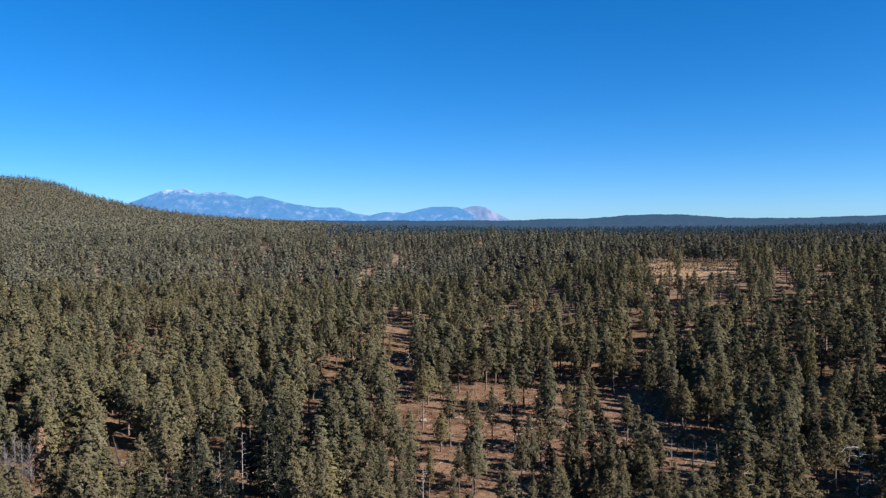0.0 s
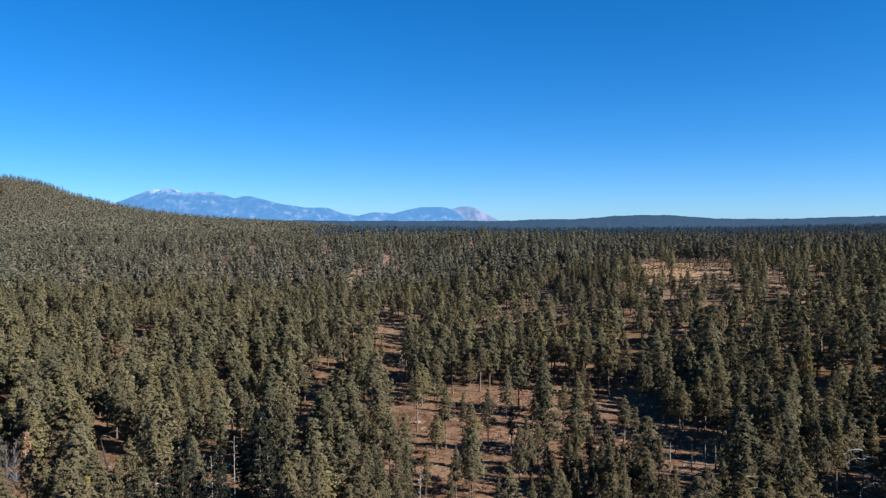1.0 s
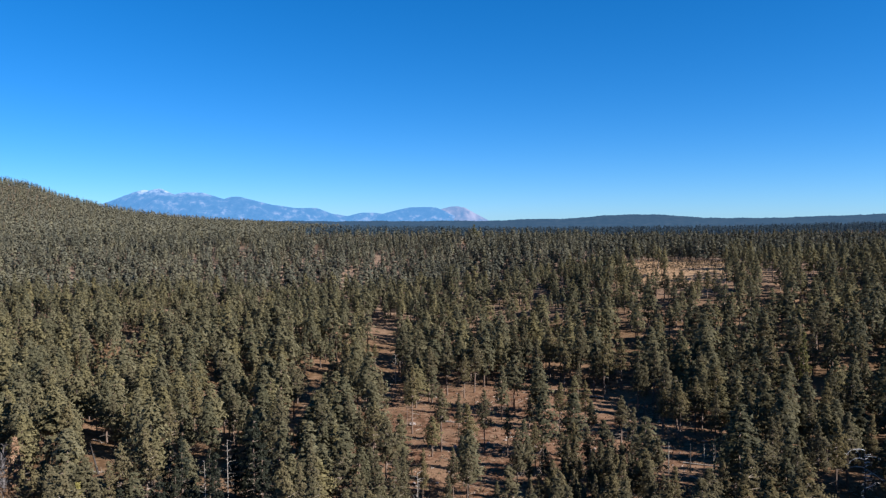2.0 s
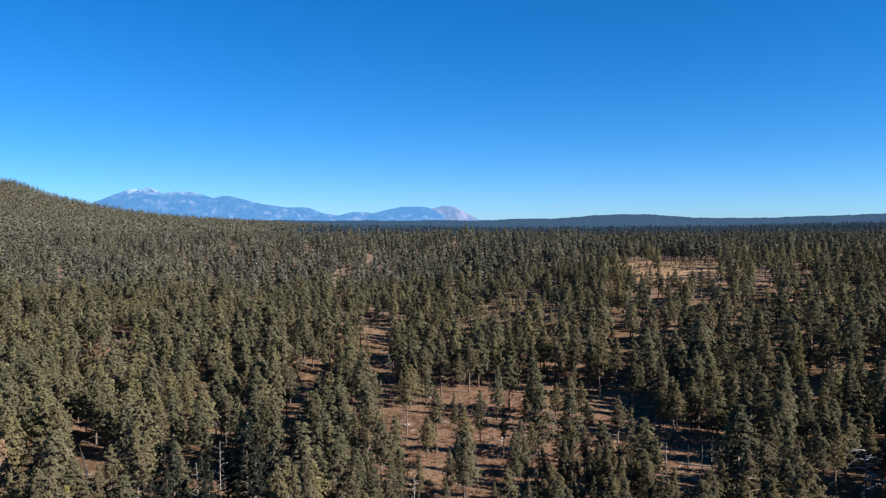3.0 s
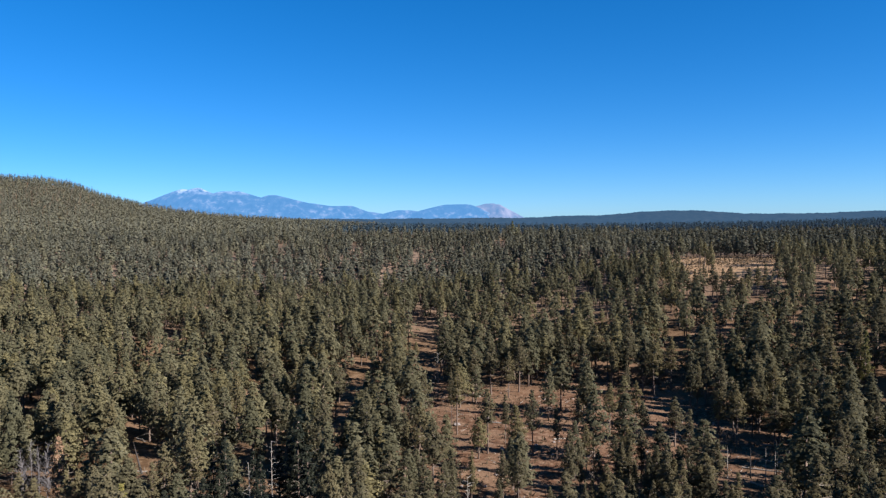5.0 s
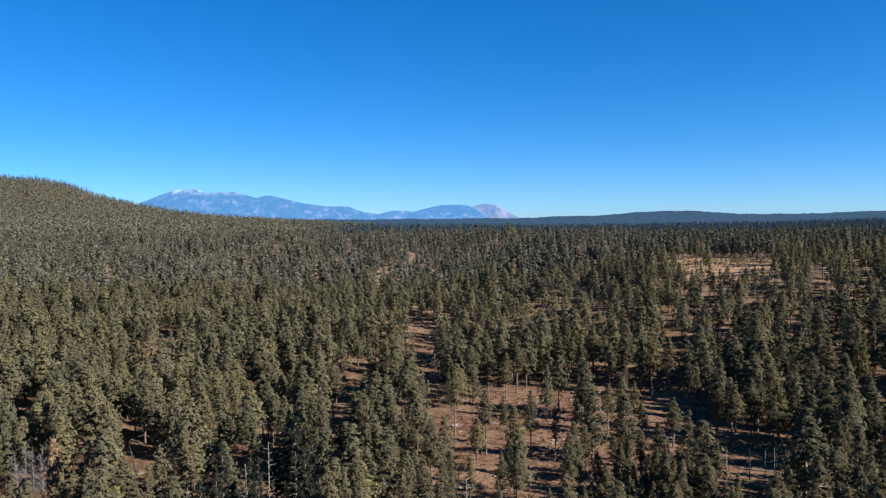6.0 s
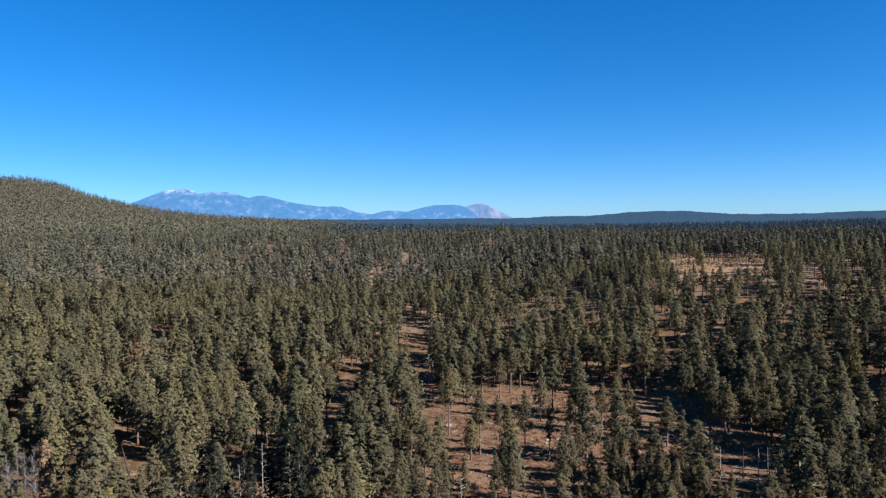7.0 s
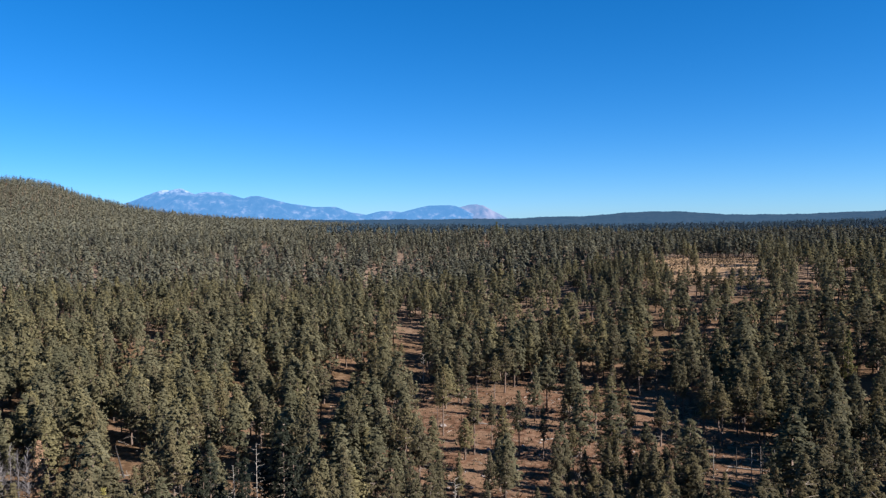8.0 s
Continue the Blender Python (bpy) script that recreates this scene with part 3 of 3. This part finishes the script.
def pine_stand(name, label, shapes, x, y, h, wide, rng, needles=STAND_NEEDLES):
    """Many pines in one mesh: each a turned, scaled copy of one of the shapes."""
    verts, faces, index, normals, tones, at = [], [], [], [], [], 0
    z = ground_z(x, y)
    tone = rng.uniform(0, 1, len(x))
    pick, turn = rng.randint(0, len(shapes), len(x)), rng.uniform(0, 2 * np.pi, len(x))
    for k, (v, f, m, soft) in enumerate(shapes):
        who = np.nonzero(pick == k)[0]
        if not len(who):
            continue
        c, s, w, hh = np.cos(turn[who])[:, None], np.sin(turn[who])[:, None], wide[who][:, None], h[who][:, None] / 16
        moved = np.stack([(v[:, 0] * c - v[:, 1] * s) * w + x[who][:, None], (v[:, 0] * s + v[:, 1] * c) * w + y[who][:, None], v[:, 2] * hh + z[who][:, None]], -1)
        verts.append(moved.reshape(-1, 3))
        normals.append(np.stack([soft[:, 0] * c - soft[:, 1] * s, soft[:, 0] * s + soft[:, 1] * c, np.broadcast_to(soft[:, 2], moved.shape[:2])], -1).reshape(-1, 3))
        faces.append((f[None] + at + (np.arange(len(who)) * len(v))[:, None, None]).reshape(-1, 3))
        index.append(np.tile(m, len(who)))
        tones.append(np.repeat(tone[who], len(v)))
        at += len(who) * len(v)
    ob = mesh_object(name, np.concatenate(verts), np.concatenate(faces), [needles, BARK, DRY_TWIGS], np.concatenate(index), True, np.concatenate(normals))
    ob.data.attributes.new("tree_tone", "FLOAT", "POINT").data.foreach_set("value", np.concatenate(tones).astype(np.float32))
    return tagged(ob, label, "forest", kind="stuff")


def merged(needles, trunk=None, twigs=None):
    """Arrays of one pine in one: corners, triangles, which material, soft normals."""
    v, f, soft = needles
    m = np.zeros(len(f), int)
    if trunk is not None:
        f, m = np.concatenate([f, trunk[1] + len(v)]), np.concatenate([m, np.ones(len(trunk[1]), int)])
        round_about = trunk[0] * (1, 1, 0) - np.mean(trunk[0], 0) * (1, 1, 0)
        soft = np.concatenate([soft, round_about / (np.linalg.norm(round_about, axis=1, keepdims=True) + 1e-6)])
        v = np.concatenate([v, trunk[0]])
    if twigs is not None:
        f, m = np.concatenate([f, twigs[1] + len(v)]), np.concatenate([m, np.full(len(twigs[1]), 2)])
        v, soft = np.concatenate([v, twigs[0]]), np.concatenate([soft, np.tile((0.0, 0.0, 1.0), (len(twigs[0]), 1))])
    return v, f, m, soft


def off_strip(x, y, strips, grow=0.0):
    """True where a place lies outside all the treeless strips."""
    free = np.ones(len(x), bool)
    for ax, ay, bx, by, r in strips:
        dx, dy = bx - ax, by - ay
        t = np.clip(((x - ax) * dx + (y - ay) * dy) / (dx * dx + dy * dy), 0, 1)
        free &= np.hypot(x - ax - t * dx, y - ay - t * dy) > r + grow
    return free


def scatter(rng, y0, y1, step, west=0.60, east=0.66, margin=25):
    """Uneven places between two distances, within the widening stretch of land ahead."""
    gx, gy = np.meshgrid(np.arange(-west * y1 - margin, east * y1 + margin, step), np.arange(y0, y1, step))
    x, y = (gx + rng.uniform(-0.48, 0.48, gx.shape) * step).ravel(), (gy + rng.uniform(-0.48, 0.48, gy.shape) * step).ravel()
    thin = 0.5 + 0.5 * np.sin(x / 17 + 2 * np.sin(y / 29)) * np.sin(y / 23 + 1.7 * np.sin(x / 37))
    keep = (x > -west * y - margin) & (x < east * y + margin) & (y >= y0) & (y < y1) & (rng.uniform(0, 1, len(x)) < 0.86 + 0.14 * thin)
    return x[keep], y[keep]


rng = np.random.RandomState(11)
named = CLEARING_PINES + CLEARING_BACK_PINES + CLEARING_FRONT_PINES + CENTRE_PINES + EAST_PINES + SOUTH_EAST_PINES + WEST_PINES + FARTHER_PINES + MEADOW_EDGE_PINES
named += [(33 + 12 * rng.uniform(-1, 1), 167 + 17 * rng.uniform(-1, 1), rng.uniform(5, 9), rng.uniform(2.0, 3.2)) for _ in range(26)]
named += [(39 + 11 * rng.uniform(-1, 1), 163 + 11 * rng.uniform(-1, 1), rng.uniform(8, 12.5), rng.uniform(3.0, 4.4)) for _ in range(24)]
SNAG_GAP = [(79, 143.9, 62, 112, 5.0), (-78.3, 185.7, -69, 164, 3.4), (-99, 175, -91, 160, 4.0)]
clear = off_strip(*np.array([p[:2] for p in named]).T, SNAG_GAP)
named = [p for p, keep in zip(named, clear) if keep]
named_xy = np.array([p[:2] for p in named + DARK_FIRS])
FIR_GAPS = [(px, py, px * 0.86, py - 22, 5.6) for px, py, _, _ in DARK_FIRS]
NEAR_LINE, CLOSE_LINE, MIDDLE_LINE, CREST_LINE = 150, 262, 430, 690
x, y = (np.concatenate(c) for c in zip(scatter(rng, 112, 250, 6.2), scatter(rng, 250, 330, 6.1), scatter(rng, 330, 430, 5.8), scatter(rng, 430, CREST_LINE + 40, 6.6)))
DEAD_TREE_GAPS = [(-83.1, 158.4, -70, 130, 4.2), (-81, 192, -69, 164, 3.8), (-12.5, 275, -11, 240, 2.5), (37.4, 155.7, 35, 140, 3.0),
                  (-42.1, 162.6, -36, 140, 3.0), (-43.4, 150.7, -39, 136, 3.0), (-3.0, 148.2, -2.7, 135, 3.0), (-101, 176, -92, 158, 4.4), (-94, 173, -87, 158, 4.0)]
sunward = [(px, py, px + 20 * math.sin(SUN_AZIMUTH), py + 20 * math.cos(SUN_AZIMUTH), 3.4) for px, py in SUNLIT]
free = off_strip(x, y, SMALL_GLADES + DEAD_TREE_GAPS + SNAG_GAP + FIR_GAPS + sunward) & (off_strip(x, y, NEAR_GLADES, 0.5) | (rng.uniform(0, 1, len(x)) < 0.07)) & (off_strip(x, y, FAR_GLADES, 1.4) | (rng.uniform(0, 1, len(x)) < 0.12))
MEADOW = [(120, 441, 158, 430, 9), (139, 425, 122, 364, 9), (116, 420, 106, 366, 7), (152, 426, 136, 366, 7)]
free &= off_strip(x, y, MEADOW)
open_woods = (x > 10) & (y > 255) & (y < 460)
free &= ~open_woods | (rng.uniform(0, 1, len(x)) < 0.88)
free &= np.hypot(x[:, None] - named_xy[:, 0], y[:, None] - named_xy[:, 1]).min(1) > 3.6
x, y = x[free], y[free]
h = np.clip(rng.normal(14.5, 2.9, len(x)), 6, 21)
h = h * np.interp(y, [240, 320, 430, 560, 620], [1.0, 0.93, 0.81, 0.75, 0.75])
wide = np.clip(h / 16 * rng.normal(1.38, 0.18, len(x)), 0.75, 2.0) * np.interp(y, [230, 340, 440, 600], [1.0, 0.98, 0.93, 0.88])

KINDS = (("tall grey-green pine with a narrow open crown", 0.38, 2.7, 1.1), ("grey-green pine with a broad rounded crown", 0.28, 3.3, 1.6),
         ("slender olive-green pine with a bare lower trunk", 0.46, 2.6, 1.3), ("full olive-green pine branching low on the trunk", 0.20, 3.1, 1.1),
         ("ragged grey-green pine with gaps between its branches", 0.40, 3.0, 1.5), ("dense conical dark green pine", 0.28, 2.9, 1.0))
kinds = [pine_thing(100 + k, label, NEEDLES, low, full, blunt) for k, (label, low, full, blunt) in enumerate(KINDS)]
OPEN_GROWN, CROWDED = (0, 2, 4), (0, 1, 2, 3, 4, 5)


def plant(k, px, py, height, width, turn):
    """A pine of the kind k with the given height and crown width."""
    wide = width / 2 / (0.82 * KINDS[k][2] + 0.2)
    m = pose(px, py, float(ground_z(px, py)), 0, 0, turn) @ Matrix.Diagonal((wide, wide, height / 16, 1))
    return copy_thing(kinds[k], m)


near = y < NEAR_LINE
for k, (px, py, ph, crown) in enumerate(named + list(zip(x[near], y[near], h[near], wide[near] * 5.0))):
    choice = OPEN_GROWN if k < len(CLEARING_PINES) + len(CLEARING_BACK_PINES) + len(CLEARING_FRONT_PINES) else CROWDED
    plant(choice[rng.randint(len(choice))], px, py, ph, crown, rng.uniform(0, 360))
for tree in kinds:
    for ob in (*tree.children_recursive, tree):
        bpy.data.objects.remove(ob)

FORMS = ((0.32, 2.9, 1.1), (0.26, 3.3, 1.5), (0.40, 2.9, 1.3), (0.28, 3.1, 1.0), (0.34, 3.2, 1.6), (0.20, 3.0, 1.2))
close_shapes = [merged(*pine_shape(200 + k, 105, 2, 5, 0.80, *form, sides=4, even=0.15)) for k, form in enumerate(FORMS)]
middle_shapes = [merged(*pine_shape(300 + k, 72, 1, 4, 1.3, *form, sides=3, even=0.3, upright=0.3)[:2]) for k, form in enumerate(FORMS)]
upper_shapes = [merged(*pine_shape(350 + k, 46, 1, 3, 1.95, low * 0.6, full, 0.85 * blunt, sides=3, even=0.8, upright=0.15)[:2]) for k, (low, full, blunt) in enumerate(FORMS)]
far_shapes = [merged(pine_shape(400 + k, 40, 1, 1, 2.9, 0.06, full, 0.85, sides=3, even=0.85, upright=0.2)[0]) for k, (_, full, blunt) in enumerate(FORMS[:4])]
for name, label, shapes, y0, y1 in (("pine_stand", "close stand of grey-green pines on the valley floor", close_shapes, NEAR_LINE, CLOSE_LINE),
                                    ("pine_slope", "open pine woods at the foot of a long slope", middle_shapes, CLOSE_LINE, MIDDLE_LINE),
                                    ("pine_woods", "pine woods climbing a long slope to its crest", upper_shapes, MIDDLE_LINE, 9999)):
    who = (y >= y0) & (y < y1)
    pine_stand(name, label, shapes, x[who], y[who], h[who], wide[who], rng, STAND_NEEDLES if y0 < 400 else HILL_NEEDLES)
hx, hy = scatter(rng, CREST_LINE + 40, 1780, 9.2, 0.66, -0.10, 0)
hh = np.clip(rng.normal(14.5, 2.4, len(hx)), 8, 19)
pine_stand("hill_woods", "dense pine woods covering a far hill", far_shapes, hx, hy, hh, hh / 16 * 1.0, rng, HILL_NEEDLES)
hx, hy = scatter(rng, 1080, 1780, 13, 0.22, 0.64, 0)
hh = np.clip(rng.normal(12.0, 2.2, len(hx)), 7, 17)
pine_stand("valley_woods", "distant woods beyond the crest tinted blue-green for haze", far_shapes, hx, hy, hh, hh / 16 * 1.3, rng, HAZY_NEEDLES)


# ---- dead trees, logs and stones ----
BLEACHED = wood("bleached_silver_wood", (0.25, 0.235, 0.215), (0.42, 0.40, 0.37), 5.0)


def branch_rods(rng, start, way, length, thick, bend):
    """A crooked bough with side twigs, as arrays."""
    starts, ends, a, b = [], [], [], []
    at, d, steps = np.array(start, float), np.array(way, float), 4
    for k in range(steps):
        to = at + d / np.linalg.norm(d) * length / steps
        starts.append(at), ends.append(to), a.append(thick * (1 - k / steps) + 0.012), b.append(thick * (1 - (k + 1) / steps) + 0.008)
        for _ in range(2):
            twig = d / np.linalg.norm(d) * 0.5 + rng.normal(0, 0.6, 3) + (0, 0, -0.25)
            starts.append(to), ends.append(to + twig * length * rng.uniform(0.12, 0.28)), a.append(thick * 0.35 + 0.006), b.append(0.005)
        at, d = to, d + rng.normal(0, 0.18, 3) + (0, 0, bend)
    return rods(rng, starts, ends, a, b)


def dead_tree(px, py, height, label, mat, seed, boughs_count=14, reach=2.2, first=0.35, thick=0.2, lean=(0.0, 0.0), bend=-0.12, rise=0.35, trunk_mat=None, arms=()):
    """A standing dead tree: bare tapered trunk, each bough a part."""
    rng = np.random.RandomState(seed)
    tree = new("dead_tree")
    tree.matrix_basis = pose(px, py, float(ground_z(px, py)), 0, 0, 0)
    top = np.array([lean[0], lean[1], height])
    v, f = rods(rng, [(0, 0, -0.5)], [top], [thick], [0.03], 8, 0.10)
    trunk = mesh_object("trunk", v, f, [trunk_mat or mat], smooth_shading=True)
    trunk.parent = tree
    for up, turn, long in arms:
        v, f = branch_rods(rng, top * up, (math.cos(turn), math.sin(turn), 0.30), long, 0.085, -0.24)
        mesh_object("branch", v, f, [mat]).parent = trunk
    for k in range(boughs_count):
        s = first + (1 - first) * (k + rng.uniform(0, 0.8)) / boughs_count
        a = rng.uniform(0, 2 * np.pi)
        long = reach * (1.15 - 0.75 * (s - first) / (1 - first)) * rng.uniform(0.6, 1.25)
        v, f = branch_rods(rng, top * s, (np.cos(a), np.sin(a), rise * rng.uniform(0.3, 1.4)), long, thick * 0.28, bend)
        bough = mesh_object("branch", v, f, [mat])
        bough.parent = trunk
    return tagged(tree, label, "dead tree")


dead_tree(79.0, 143.9, 17.0, "dark-trunked snag with bleached silver arching branches", BLEACHED, 1, 14, 1.9, 0.40, 0.24, bend=-0.22, trunk_mat=CHARRED,
          arms=((0.97, 3.2, 3.9), (0.87, 3.0, 3.4), (0.78, 3.3, 2.8), (0.90, -0.5, 2.2), (0.70, -0.3, 3.0), (0.55, 0.1, 3.4)))
dead_tree(-42.1, 162.6, 15.0, "bare grey snag with short drooping branches", DEAD_WOOD, 2, 18, 1.7, 0.30, 0.16)
dead_tree(-43.4, 150.7, 14.0, "bare grey snag among dark pines", DEAD_WOOD, 3, 14, 1.6, 0.35, 0.15)
dead_tree(-3.0, 148.2, 13.0, "bleached forked snag with spreading branches", DEAD_WOOD, 4, 16, 2.6, 0.40, 0.18, bend=-0.05)
dead_tree(-68.6, 144.8, 12.0, "thin bare grey trunk leaning a little", DEAD_WOOD, 5, 6, 0.9, 0.5, 0.11, (0.8, 0.2))
dead_tree(-12.5, 275.1, 11.7, "leafless purplish grey tree with fine twigs", DEAD_WOOD, 6, 26, 2.4, 0.15, 0.14, bend=0.05, rise=0.8)
dead_tree(65.4, 181.4, 9.3, "tall broken dark stub of a dead pine", CHARRED, 7, 3, 0.7, 0.5, 0.19)
dead_tree(60.6, 183.6, 7.1, "short broken dark stub of a dead pine", CHARRED, 8, 3, 0.6, 0.5, 0.19)
for px, py, tall, seed in ((55.4, 183.4, 7.5, 21), (62.0, 178.6, 8.2, 22), (66.8, 185.5, 6.5, 23), (68.4, 182.0, 7.0, 24), (51.5, 189.0, 6.0, 25)):
    dead_tree(px, py, tall, "thin bare grey pole of a dead pine", DEAD_WOOD, seed, 3, 0.6, 0.5, 0.13)
dead_tree(-78.3, 185.7, 7.5, "dark dead trunk leaning over bare ground", CHARRED, 9, 2, 0.6, 0.6, 0.32, (-1.9, 0.0))
for px, py, tall, seed in ((-100.1, 174.3, 9.9, 10), (-99.0, 176.4, 11.0, 12), (-96.0, 174.0, 10.2, 13), (-93.1, 172.0, 9.8, 14), (-98.0, 171.5, 8.0, 15), (-94.6, 175.4, 10.8, 16)):
    dead_tree(px, py, tall, "leafless grey brushy tree", BRUSHWOOD, seed, 52, 2.2, 0.05, 0.13, bend=0.06, rise=1.5)
rng = np.random.RandomState(61)
for k in range(14):
    dead_tree(35 + 11 * rng.uniform(-1, 1), 173 + 12 * rng.uniform(-1, 1), rng.uniform(3.5, 6.5), "leafless grey-brown shrub among young pines", DRY_TWIGS, 70 + k, 30, 1.8, 0.05, 0.15, bend=0.05, rise=1.2)


def coloured_pine(px, py, height, width, label, mat, seed, low, full):
    tree = pine_thing(seed, label, mat, low, full)
    tree.matrix_basis = pose(px, py, float(ground_z(px, py)), 0, 0, seed * 37) @ Matrix.Diagonal((width, width, height / 16, 1))


coloured_pine(-83.1, 158.4, 16.9, 0.95, "dead pine with rust-red needles still on it", RED_NEEDLES, 501, 0.3, 2.6)
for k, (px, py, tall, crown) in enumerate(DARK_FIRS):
    coloured_pine(px, py, tall, crown / 2 / 2.8, "dense dark green fir, deepened by painted shade, with branches down to the ground", SHADED_NEEDLES, 520 + k, 0.10, 3.2)
coloured_pine(37.4, 155.7, 13.0, 0.6, "small dead pine with orange-brown needles", RED_NEEDLES, 502, 0.3, 2.2)
coloured_pine(113.5, 210.5, 18.5, 0.85, "yellow-green young pine with a pointed crown", YELLOW_NEEDLES, 503, 0.15, 2.9)
coloured_pine(116.5, 243.0, 19.0, 0.9, "tall pine with yellow-green sunlit needles", YELLOW_NEEDLES, 504, 0.2, 2.9)
coloured_pine(-63.5, 142.2, 13.0, 0.9, "small yellow-green pine with dense needles", YELLOW_NEEDLES, 505, 0.15, 3.0)
coloured_pine(38.3, 658.9, 18.0, 1.3, "broad tree with thin yellowish foliage on the crest", YELLOW_NEEDLES, 506, 0.3, 3.2)


def log(ax, ay, bx, by, thick, seed, mat=DEAD_WOOD):
    """A fallen trunk with broken stubs, lying on the ground."""
    rng = np.random.RandomState(seed)
    a, b = np.array([ax, ay, ground_z(ax, ay) + thick * 0.7]), np.array([bx, by, ground_z(bx, by) + thick * 0.5])
    starts, ends, t0, t1 = [a], [b], [thick], [thick * 0.45]
    for _ in range(5):
        s = a + (b - a) * rng.uniform(0.3, 0.95)
        starts.append(s), ends.append(s + rng.normal(0, 0.5, 3) + (0, 0, 0.35)), t0.append(thick * 0.3), t1.append(0.02)
    v, f = rods(rng, starts, ends, t0, t1, 7, 0.05)
    middle = (a + b) / 2
    ob = mesh_object("fallen_log", v - middle, f, [mat], smooth_shading=True)
    ob.location = middle
    return tagged(ob, "bleached fallen log lying on the forest floor", "log", "fallen logs")


LOGS = [(68.0, 196.3, 71.8, 192.2), (61.4, 191.0, 70.1, 186.7), (59.5, 180.6, 61.4, 177.5), (-78.4, 272.8, -75.4, 273.1), (-74.7, 261.0, -72.1, 261.5),
        (51.2, 256.4, 58.1, 254.5), (-92.9, 216.3, -88.9, 213.3), (20.0, 212.0, 24.5, 214.0), (3.0, 228.0, 8.0, 226.5), (57.0, 205.0, 63.0, 202.0),
        (-69.5, 246.0, -66.5, 245.6), (30.0, 240.0, 36.0, 239.0), (72.0, 208.0, 78.0, 206.0), (-80.6, 187.5, -77.6, 187.0)]
for k, ends in enumerate(LOGS):
    log(*ends, 0.17 + 0.05 * (k % 3), 40 + k)


def scattered_stones():
    """Pale stones on the open ground of the clearing and the meadow."""
    rng = np.random.RandomState(77)
    verts, faces, at = [], [], 0
    base = np.array([(1, 0, 0), (-1, 0, 0), (0, 1, 0), (0, -1, 0), (0, 0, 0.8), (0, 0, -0.4), (0.6, 0.6, 0.4), (-0.6, 0.5, 0.4), (0.5, -0.6, 0.4), (-0.6, -0.6, 0.4)])
    tris = np.array([(4, 6, 7), (4, 7, 9), (4, 9, 8), (4, 8, 6), (6, 0, 2), (7, 2, 1), (6, 2, 7), (9, 1, 3), (7, 1, 9), (8, 3, 0), (9, 3, 8), (8, 0, 6)])
    for _ in range(200):
        if rng.uniform() < 0.75:
            x, y = rng.uniform(-15, 75), rng.uniform(165, 265)
        else:
            x, y = rng.normal(139, 18), rng.normal(428, 13)
        size = rng.gamma(2.0, 0.11) + 0.08
        v = base * rng.uniform(0.7, 1.3, base.shape) * size
        verts.append(v + (x, y, float(ground_z(x, y)) + size * 0.1)), faces.append(tris + at)
        at += len(v)
    ob = mesh_object("stones", np.concatenate(verts), np.concatenate(faces), [STONE])
    return tagged(ob, "pale stones strewn over the open ground", "stones", kind="stuff")


def fallen_branches():
    """Grey dead branches and twigs strewn under the trees."""
    rng = np.random.RandomState(78)
    starts, ends, a, b = [], [], [], []
    for _ in range(900):
        x, y, turn, long = rng.uniform(-110, 110), rng.uniform(140, 290), rng.uniform(0, 6.3), rng.uniform(0.8, 3.6)
        s = np.array([x, y, float(ground_z(x, y)) + 0.06])
        e = np.array([x + np.cos(turn) * long, y + np.sin(turn) * long, 0])
        e[2] = float(ground_z(e[0], e[1])) + rng.uniform(0.05, 0.5)
        starts.append(s), ends.append(e), a.append(rng.uniform(0.03, 0.09)), b.append(0.015)
    v, f = rods(rng, starts, ends, a, b)
    return tagged(mesh_object("fallen_branches", v, f, [DEAD_WOOD]), "grey dead branches strewn on the ground", "branches", kind="stuff")


def dry_grass():
    """Bunches of dry grass and small brush on the open ground."""
    rng = np.random.RandomState(79)
    n = 5200
    x, y = rng.uniform(-30, 95, n), rng.uniform(150, 285, n)
    m = 2200
    x, y = np.r_[x, rng.normal(139, 20, m)], np.r_[y, rng.normal(428, 14, m)]
    c = np.stack([x, y, ground_z(x, y) + 0.05], -1)
    v, f = tufts(rng, c, np.tile((0, 0, 1.0), (len(c), 1)), rng.gamma(3.0, 0.10, len(c)) + 0.15, 4, 0.5)
    return tagged(mesh_object("dry_grass", v, f, [DRY_GRASS]), "bunches of tan dry grass on open ground", "grass", kind="stuff")


scattered_stones()
fallen_branches()
dry_grass()
